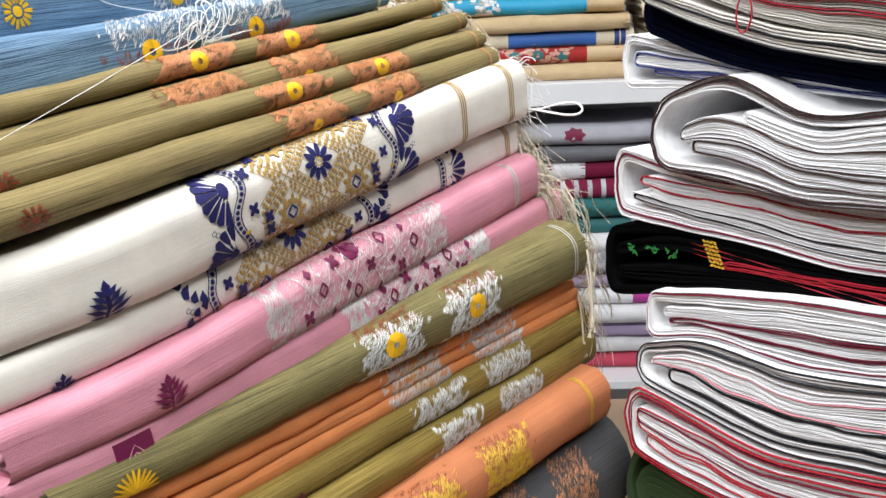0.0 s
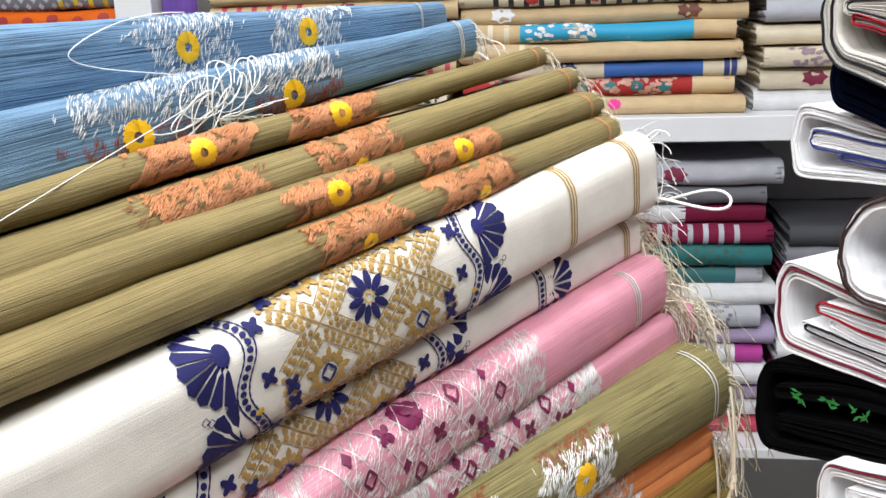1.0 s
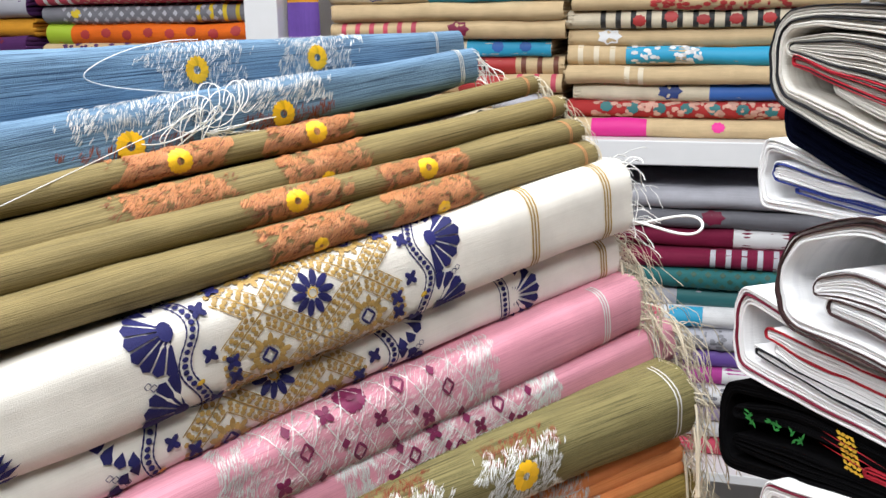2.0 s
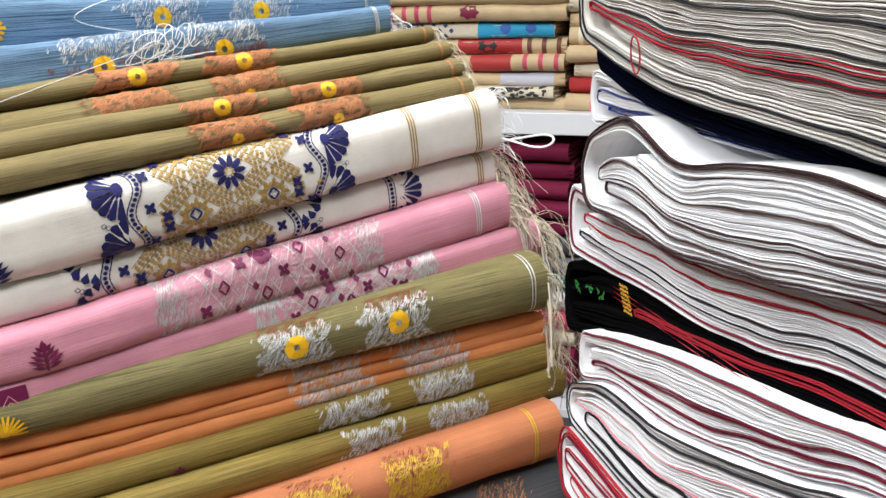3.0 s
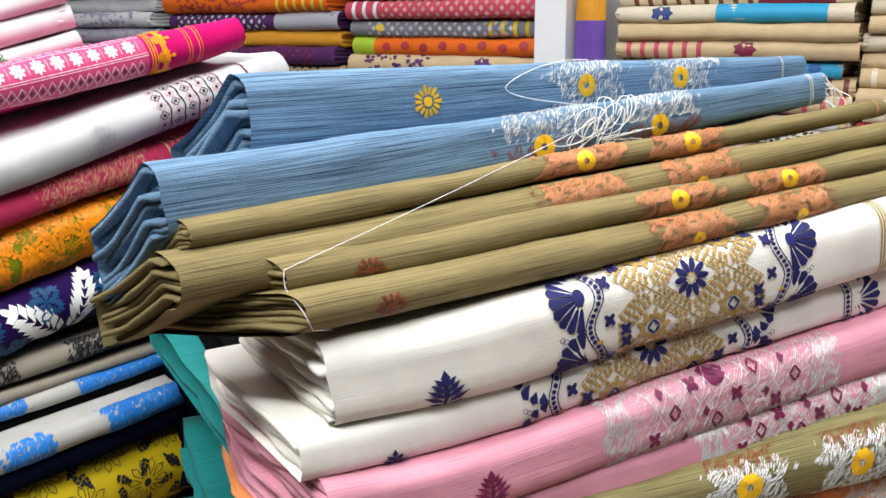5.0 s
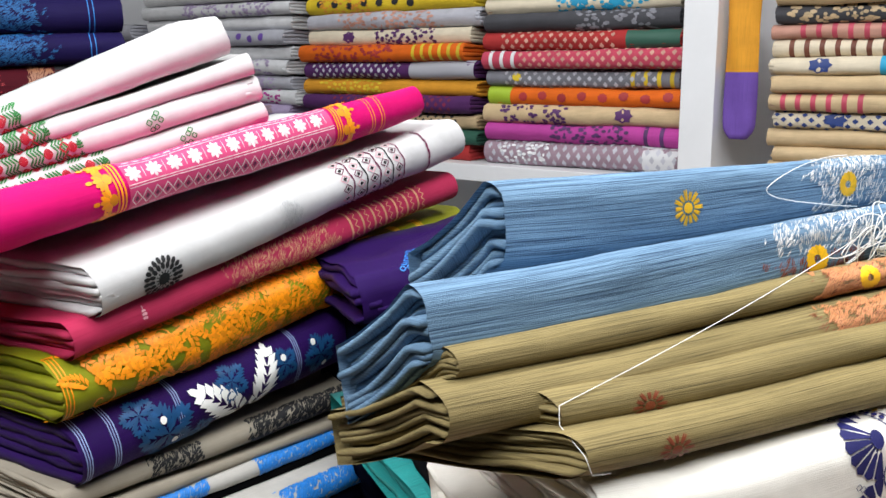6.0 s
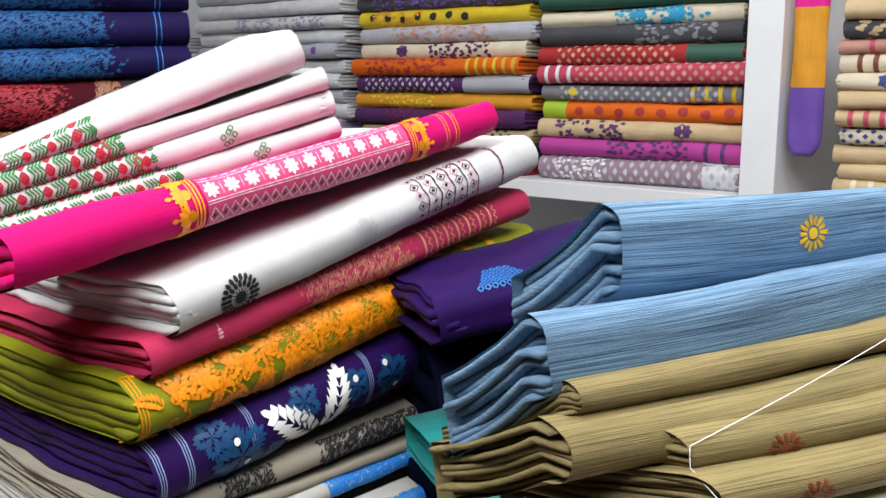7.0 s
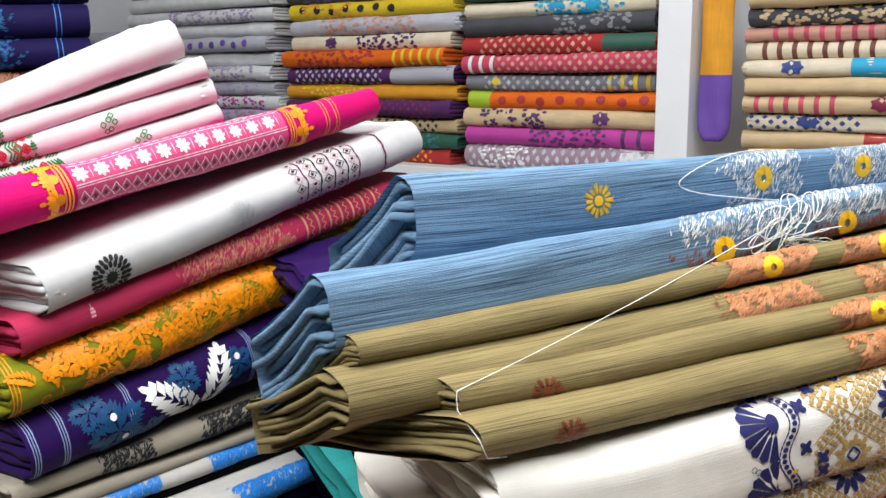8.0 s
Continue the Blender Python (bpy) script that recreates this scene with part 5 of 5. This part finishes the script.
f = PILE["white"][0]
pais = []
for ring, n in ((0.0160, 22), (0.0112, 16)):
    for k in range(n):
        a = 2 * math.pi * k / n
        pais.append(oval(f, 0.056 + ring * math.cos(a), -0.009 + ring * math.sin(a), 0.0030, 0.0019, a, 7))
pais += [oval(f, 0.056, -0.009, 0.0055, 0.0055)] + [stitch(f, 0.056 + 0.005 * math.cos(a), -0.009 + 0.005 * math.sin(a), 0.056 + 0.0075 * math.cos(a), -0.009 + 0.0075 * math.sin(a), 0.0011) for a in [0.45 * k for k in range(14)]]
sew("white", "paisley_motif", pais, COAL)
sew("white", "grey_motif", spray(f, 0.183, 0.210, -0.016, 0.012, 420, rnd, 0.0005, 0.004), ASH)
mess = {"INK": [], "PLUM": [], "BLUSH": []}
for k in range(5):
    x = 0.268 + 0.019 * k
    for j in range(-3, 4):
        s = j * 0.009
        mess["BLUSH" if (k + j) % 2 else "PLUM"].extend(outline(f, [(x - 0.006, s), (x, s + 0.004), (x + 0.006, s), (x, s - 0.004)], 0.0010))
        mess["INK" if k % 2 else "PLUM"].append(stitch(f, x + 0.008 + 0.002 * (j % 2), s - 0.0045, x + 0.010 - 0.002 * (j % 2), s + 0.0045, 0.0022))
        mess["INK"].append(diamond(f, x, s, 0.0024, 0.0018))
sew("white", "plum_pattern", mess["PLUM"], PLUM)
sew("white", "black_pattern", mess["INK"], COAL)
sew("white", "pink_pattern", mess["BLUSH"], BLUSH)
v, fc = join([stitch(f, 0.392 + 0.0015 * (j % 2), -0.03 + 0.006 * j, 0.3935 - 0.0015 * (j % 2), -0.024 + 0.006 * j, 0.003) for j in range(11)])
part("plum_edge", v, fc, PLUM, PILE["white"][1])

f = PILE["rose"][0]
gilt = spray(f, 0.135, 0.29, -0.012, 0.02, 700, rnd, 0.0005, 0.006)
for x in [0.30 + 0.017 * k for k in range(7)]:
    gilt.append(band(f, x - 0.0014, x + 0.0014, -0.02, 0.026, 0.0008, 1, 8))
    for j in range(6):
        gilt.append(stitch(f, x + 0.005, -0.018 + 0.007 * j, x + 0.010, -0.0145 + 0.007 * j, 0.0011))
        gilt.append(stitch(f, x + 0.010, -0.0145 + 0.007 * j, x + 0.005, -0.011 + 0.007 * j, 0.0011))
sew("rose", "gold_pattern", gilt, thread("pale_gold_yarn", (0.60, 0.28, 0.16), rough=0.45, metal=0.1))
sew("rose", "white_sprig", sprig(f, 0.062, 0.004, 0.006, 0.012, 4), BLUSH)

def feather(fold, x, s, length, turn, width, n=8, bend=0.0, lift=0.0009):
    """A fern leaf: pairs of plump leaflets on a stem that may bend."""
    out = []
    for k in range(n):
        r = width * (1 - 0.62 * (k / n) ** 1.5) * (0.75 if k == 0 else 1.0)
        c, d = math.cos(turn), math.sin(turn)
        for side in (-1, 1):
            a = turn + side * 0.72
            ca, sa = math.cos(a), math.sin(a)
            w = length / n * 0.47
            out.append(poly(fold, [(x, s), (x + ca * r * 0.55 - sa * w, s + sa * r * 0.55 + ca * w), (x + ca * r, s + sa * r), (x + ca * r * 0.55 + sa * w, s + sa * r * 0.55 - ca * w)], lift))
        x, s, turn = x + c * length / n, s + d * length / n, turn + bend / n
    out.append(oval(fold, x, s, length / n, length / n * 0.4, turn, 7, lift))
    return out


f = PILE["lime"][0]
vine = spray(f, 0.13, 0.345, -0.030, 0.040, 1700, rnd, 0.0008, 0.0065, 0.6, 0.05)
for k in range(110):
    x, s = 0.016 + 0.0031 * k + rnd.uniform(-0.003, 0.003), (-0.024, 0.0, 0.024, 0.012)[k % 4] + rnd.uniform(-0.004, 0.004)
    vine += feather(f, x, s, rnd.uniform(0.022, 0.034), rnd.choice((0.9, 2.3, -0.8, -2.2)) + rnd.uniform(-0.3, 0.3), rnd.uniform(0.007, 0.010), 7, rnd.uniform(-1.2, 1.2), 0.0009 + 0.0004 * rnd.random())
for k in range(16):
    x, s = 0.03 + 0.021 * k, 0.014 * (-1) ** k
    for t in range(14):
        a = 0.5 * t + k
        vine.append(stitch(f, x + 0.0009 * t * math.cos(a), -s + 0.0009 * t * math.sin(a), x + 0.0009 * (t + 1) * math.cos(a + 0.5), -s + 0.0009 * (t + 1) * math.sin(a + 0.5), 0.0016, 0.0014))
sew("lime", "orange_brocade", vine, FLAME)
for x in (0.36, 0.395, 0.43):
    lines("lime", x, (-0.004, -0.002, 0, 0.002, 0.004), SUN, 0.0018)
lines("lime", 0.004, (-0.003, 0, 0.003), FLAME, 0.0010, name="edge_stripe")

f = PILE["violet"][0]
sew("violet", "white_feather", feather(f, 0.158, -0.026, 0.062, 2.40, 0.025, 7, 0.15, 0.0013), SNOW)
sew("violet", "white_feather", feather(f, 0.170, -0.028, 0.056, 1.10, 0.025, 7, 0.25, 0.0013), SNOW)
PEACOCK = thread("peacock_blue_yarn", (0.006, 0.065, 0.19), rough=0.5)
for x, s, r in ((0.077, -0.008, 0.026), (0.055, 0.016, 0.016), (0.146, 0.010, 0.017), (0.112, -0.022, 0.012), (0.206, 0.004, 0.015), (0.25, -0.002, 0.020), (0.30, -0.005, 0.018)):
    leaves = []
    for k in range(5):
        leaves += feather(f, x, s, r * 0.9, 0.6 + 1.257 * k, r * 0.75, 4)
    sew("violet", "blue_flower", leaves, PEACOCK)
sew("violet", "white_pattern", [oval(f, x, s, 0.0032, 0.0032, 0, 8, 0.0018) for x, s in ((0.073, 0.005), (0.083, -0.016), (0.205, 0.01), (0.243, 0.012), (0.256, -0.014))], SNOW)
for x in (0.006, 0.031, 0.091, 0.223, 0.31):
    lines("violet", x, (-0.0022, 0, 0.0022), thread("steel_blue_yarn", (0.22, 0.28, 0.52), rough=0.5) if x == 0.006 else bpy.data.materials["steel_blue_yarn"], 0.0010)

for k, spots in enumerate(((0.2378,), (0.20,), (), ())):
    key = "green%d" % k
    f = PILE[key][0]
    end = (0.158, 0.130, 0.100, 0.075)[k]
    green, red, black = [], [], []
    n = 0
    x = -0.012
    q = f.reach(0.1)[0] * 1.5
    while x < end:
        for s in (-q * 0.75, 0.0, q * 0.75):
            if n % 2:
                red += outline(f, [(x - 0.0036, s), (x, s + 0.0042), (x + 0.0036, s), (x, s - 0.0042)], 0.0022)
                red.append(diamond(f, x, s, 0.0022, 0.0028))
            else:
                for e in range(4):
                    green.append(stitch(f, x - 0.006 + e * 0.003, s - 0.006, x - 0.002 + e * 0.003, s, 0.0017))
                    green.append(stitch(f, x - 0.002 + e * 0.003, s, x - 0.006 + e * 0.003, s + 0.006, 0.0017))
        x += 0.0105
        n += 1
    for s in (-q * 0.6, q * 0.1, q * 0.8):
        green += sprig(f, end + 0.001, s, 0.008, 0.009, 4)
        red += outline(f, [(end - 0.016, s), (end - 0.012, s + 0.0045), (end - 0.008, s), (end - 0.012, s - 0.0045)], 0.0020)
    for x in spots:
        for a, b in ((-0.006, 0), (0, 0.003), (0.005, 0), (0, -0.005), (0.003, 0.006), (-0.004, -0.006)):
            green += outline(f, [(x + a - 0.0028, b), (x + a, b + 0.0026), (x + a + 0.0028, b), (x + a, b - 0.0026)], 0.0011)
    sew(key, "green_pattern", green, LEAF)
    sew(key, "red_pattern", red, BRICK)

# ---- patterns of the cloths below and behind ----
f = PILE["yellow_print"][0]
dark = []
for k in range(7):
    for j in range(-1, 2):
        x, s = 0.03 + 0.066 * k + 0.033 * (j % 2), j * 0.046
        for t in range(11):
            a = 2 * math.pi * t / 11
            dark += outline(f, [(x + 0.007 * math.cos(a), s + 0.007 * math.sin(a)), (x + 0.018 * math.cos(a - 0.2), s + 0.018 * math.sin(a - 0.2)), (x + 0.023 * math.cos(a), s + 0.023 * math.sin(a)), (x + 0.018 * math.cos(a + 0.2), s + 0.018 * math.sin(a + 0.2))], 0.0009)
        dark.append(oval(f, x, s, 0.004, 0.004))
        for e in range(5):
            dark += feather(f, x + 0.033 + rnd.uniform(-0.004, 0.004), s - 0.024 + 0.010 * e, 0.013, rnd.uniform(0, 6.2), 0.007, 3)
sew("yellow_print", "dark_print", dark, COAL)
for key, shade, n in (("indigo", SKY, 1500), ("indigo_top", SKY, 1200), ("monochrome", COAL, 800)):
    f = PILE[key][0]
    q = f.reach(0.2)[0] * 1.5
    sew(key, "print", spray(f, 0.07, 0.13, -q, q, n * 0.3, rnd, 0.0016, 0.006) + spray(f, 0.17, 0.36, -q * 1.1, q * 1.3, n * 1.2, rnd, 0.0020, 0.007, 0.8, 0.08), shade)
for key in ("teal_red", "teal_low", "teal_mid"):
    f = PILE[key][0]
    q = f.reach(0.1)[0]
    sew(key, "sprig_motif", [p for k in range(5) for p in sprig(f, 0.025 + 0.05 * k, rnd.uniform(-q, q) * 0.8, 0.011, 0.010, 4)], PLUM)
    lines(key, 0.012, (0, 0.003, 0.006), thread("navy_edge_yarn", (0.01, 0.03, 0.10)) if key == "teal_red" else bpy.data.materials["navy_edge_yarn"], 0.0012, name="edge_stripe")
f = PILE["purple_top"][0]
blue = []
for r in range(6):
    for c in range(9 - r):
        blue += outline(f, [(0.045 + c * 0.007 + r * 0.0035 - 0.003, 0.022 + r * 0.006), (0.045 + c * 0.007 + r * 0.0035, 0.025 + r * 0.006), (0.045 + c * 0.007 + r * 0.0035 + 0.003, 0.022 + r * 0.006), (0.045 + c * 0.007 + r * 0.0035, 0.019 + r * 0.006)], 0.0014)
sew("purple_top", "blue_motif", blue, SKY)
for key in ("azure_low", "azure_high", "azure_cap"):
    f = PILE[key][0]
    q = f.reach(0.2)[0] * 1.6
    sew(key, "blue_brocade", spray(f, 0.12, 0.37, -q * 0.7, q, 2600, rnd, 0.0009, 0.007, 0.5), thread("brocade_blue_yarn", (0.006, 0.10, 0.30), rough=0.6) if key == "azure_low" else bpy.data.materials["brocade_blue_yarn"])
    lines(key, 0.405, (0, 0.006), SKY, 0.0012)
f = PILE["crimson"][0]
sew("crimson", "red_brocade", spray(f, 0.10, 0.31, -0.03, 0.04, 1500, rnd, 0.0012, 0.007, 0.3), BRICK)
sew("crimson", "copper_border", spray(f, 0.325, 0.362, -0.03, 0.04, 380, rnd, 0.0014, 0.008, 1.2), thread("bronze_yarn", (0.30, 0.12, 0.06), rough=0.5))
v, fc = join([band(f, 0.362, 0.44, -0.045, 0.05, 0.0006, 6, 10)])
part("black_end", v, fc, COAL, PILE["crimson"][1])
lines("crimson", 0.395, (0, 0.028), FLAME, 0.0025)
f = PILE["umber"][0]
sew("umber", "rust_brocade", spray(f, 0.10, 0.40, -0.02, 0.03, 900, rnd, 0.0012, 0.007), COPPER)
f = PILE["deep_teal"][0]
sew("deep_teal", "gold_motif", [p for s in (0.0, 0.02, -0.02) for x in (0.14, 0.155, 0.17) for p in outline(f, [(x - 0.006, s), (x, s + 0.008), (x + 0.006, s), (x, s - 0.008)], 0.002)], GILT)

# ---- fringes and loose threads ----


def strand(start, way, length, rnd, radius=0.0004, fall=1.0, n=9, kink=0.006):
    p, d, pts = Vector(start), Vector(way).normalized(), []
    for k in range(n):
        pts.append(p.copy())
        d = (d + Vector((rnd.uniform(-1, 1), rnd.uniform(-1, 1), rnd.uniform(-1, 0.6))) * kink * 50 * 0.8 + Vector((0, 0, -0.22 * fall))).normalized()
        p = p + d * length / n
    return tube(None, pts, radius, None, sides=4)


FRINGE = (("ivory_high", 26, 0.022, 0.3, SNOW), ("ivory_low", 40, 0.05, 0.6, BEAM), ("pink_high", 46, 0.045, 0.7, BEAM), ("pink_low", 46, 0.055, 0.9, BEAM),
          ("moss", 30, 0.055, 1.2, BEAM), ("orange", 16, 0.045, 1.0, BEAM), ("olive_low2", 14, 0.045, 0.8, BEAM), ("blue_low", 12, 0.025, 0.4, SNOW),
          ("olive_a", 10, 0.02, 0.8, BEAM), ("olive_b", 10, 0.02, 0.8, BEAM), ("olive_c", 10, 0.02, 0.8, BEAM), ("olive_d", 8, 0.015, 0.8, BEAM))
for key, n, length, fall, mat in FRINGE:
    f = PILE[key][0]
    q = f.reach(f.length)[0] * 1.4
    pieces = [strand(f.at(f.length - 0.002, rnd.uniform(-q, q * 1.5), 0.0), (0.8, rnd.uniform(-0.9, 0.5), rnd.uniform(-0.6, 0.5)), length * rnd.uniform(0.6, 1.5), rnd, rnd.choice((0.00022, 0.00028, 0.0004)), fall * 1.7, 10, 0.011) for _ in range(int(n * 1.7))]
    sew(key, "fringe", pieces, mat)


def tassel(key, s, drop, seed):
    """A knotted tassel that hangs from the end of a saree."""
    r2 = random.Random(seed)
    f = PILE[key][0]
    a = f.at(f.length - 0.002, s, 0.001)
    mi = f.m.to_3x3().inverted()
    down = mi @ Vector((0, 0, -1))
    out = mi @ Vector((0.35, -0.3, 0))
    pts = [a + out * 0.012 * math.sin(k / 9 * 1.4) + down * drop * (k / 9) ** 1.3 for k in range(10)]
    pieces = [tube(None, pts, 0.0009, None)]
    knot = pts[-1]
    pieces.append(tube(None, [knot - down * 0.002, knot, knot + down * 0.003], 0.0019, None, sides=7))
    for _ in range(9):
        pieces.append(strand(knot, down + Vector((r2.uniform(-0.4, 0.4), r2.uniform(-0.4, 0.4), 0)), 0.014, r2, 0.0004, 0.2, 5, 0.003))
    sew(key, "tassel", pieces, BEAM)


tassel("ivory_low", -0.004, 0.032, 1)
tassel("pink_low", -0.008, 0.040, 2)
tassel("moss", -0.012, 0.045, 3)
tassel("moss", 0.004, 0.055, 4)
tassel("orange", 0.0, 0.04, 5)

# a loop of cord at the end of the ivory saree
f = PILE["ivory_high"][0]
o = f.m @ f.at(f.length, -0.012, 0.0)
pts = [o + Vector((0.045 * math.sin(a / 2) ** 0.8 * 0.9, 0.01 * math.sin(a), 0.004 * math.sin(a) + 0.002 * a / 6.28 - 0.004)) for a in [2 * math.pi * k / 22 for k in range(23)]]
tagged(tube("cord_loop", pts, 0.0009, SNOW), "white cord loop at the end of the ivory saree", "cord")

# the tangled white thread over the blue and olive sarees
bl, oc, od, bh = (PILE[k][0] for k in ("blue_low", "olive_c", "olive_d", "blue_high"))
start = bl.m @ bl.at(0.255, 0.004, 0.002)
corner = oc.m @ oc.at(-0.001, 0.006, 0.0012)
thread_pts = [start.lerp(corner, k / 16) + Vector((0.5, -0.5, 0.1)) * 0.012 * math.sin(math.pi * k / 16) for k in range(17)]
thread_pts += [oc.m @ oc.at(-0.002, s, 0.0015) for s in (0.002, -0.004)] + [od.m @ od.at(x, s, 0.0014) for x, s in ((-0.002, 0.004), (0.002, -0.008), (0.012, -0.0120))]
loose = new("loose_thread")
tagged(loose, "tangled white thread lying across the blue and olive sarees", "thread")
tube("strand", thread_pts, 0.00023, SNOW, loose)
r3 = random.Random(9)
for k in range(9):
    cx, cs = 0.262 + r3.uniform(-0.022, 0.02), 0.004 + r3.uniform(-0.012, 0.006)
    rx, rs, ph = r3.uniform(0.006, 0.02), r3.uniform(0.005, 0.012), r3.uniform(0, 6)
    pts = []
    for e in range(26):
        a = ph + 2 * math.pi * 1.25 * e / 25
        pts.append(bl.m @ bl.at(cx + rx * math.cos(a) + 0.0006 * e, cs + rs * math.sin(a * 1.1), 0.0015 + 0.003 * abs(math.sin(a * 0.7 + k))))
    tube("loop", pts, 0.00028, SNOW, loose)
pts = [bh.m @ bh.at(0.235 - 0.075 * math.sin(math.pi * e / 20), 0.022 - 0.034 * e / 20, 0.0015) for e in range(21)]
tube("strand", pts, 0.00028, SNOW, loose)
for k in range(14):
    x0 = 0.262 + r3.uniform(-0.004, 0.004)
    pts = [bl.m @ bl.at(x0 + (0.002 + 0.0035 * r3.random()) * e, -0.006 - 0.0006 * e * (k % 4) + 0.001 * r3.uniform(-1, 1), 0.003 + 0.002 * r3.random()) for e in range(8)]
    tube("loose_end", pts, 0.00028, SNOW, loose)

# red loop and small stitched marks on the white pile
wm = Matrix((W_WAY, W_BACK, Vector((0, 0, 1)))).transposed().to_4x4()
wm.translation = W_ORIGIN
pts = [wm @ Vector((0.105 + 0.0055 * math.sin(a) + 0.002 * math.cos(a), -0.014 - 0.002 * math.cos(a), 1.352 + 0.011 * math.cos(a))) for a in [2 * math.pi * k / 24 for k in range(25)]]
tagged(tube("thread_loop", pts, 0.0006, BRICK), "red thread loop hanging from the unbleached cloth", "thread")

black_cloth = [o for o in scene.collection.objects if o.get("label", "").startswith("black cotton cloth with")][0]


def mark(x, z, w, h, turn):
    c, d = math.cos(turn), math.sin(turn)
    pts = [(-w, 0), (0, h), (w, 0), (0, -h)]
    return [(x + a * c - e * d, -0.0036, z + a * d + e * c) for a, e in pts], [(0, 1, 2, 3)]


r4 = random.Random(3)
v, fc = join([mark(0.004 + 0.019 * (k % 3) + r4.uniform(-0.005, 0.005), 1.184 + 0.003 * r4.uniform(-1, 1) + 0.002 * (k % 3), 0.0028, 0.0009, r4.uniform(-1.2, 1.2)) for k in range(24)])
tagged(part("leaf_stitching", v, fc, LEAF, black_cloth, smooth=False), kind="stuff")
v, fc = join([mark(0.070 + 0.0030 * (k % 4) + 0.0012 * (k // 4), 1.203 - 0.0026 * (k // 4), 0.0020, 0.0011, r4.uniform(-0.6, 0.6)) for k in range(28)])
tagged(part("gold_stitching", v, fc, GILT, black_cloth, smooth=False), kind="stuff")
v, fc = join([mark(0.078 + 0.04 * e + 0.0012, 1.1985 - 0.0034 * k - 0.0016 * e, 0.021, 0.0004, -0.04) for k in range(3) for e in range(5)])
tagged(part("red_stitching", v, fc, BRICK, black_cloth, smooth=False), kind="stuff")
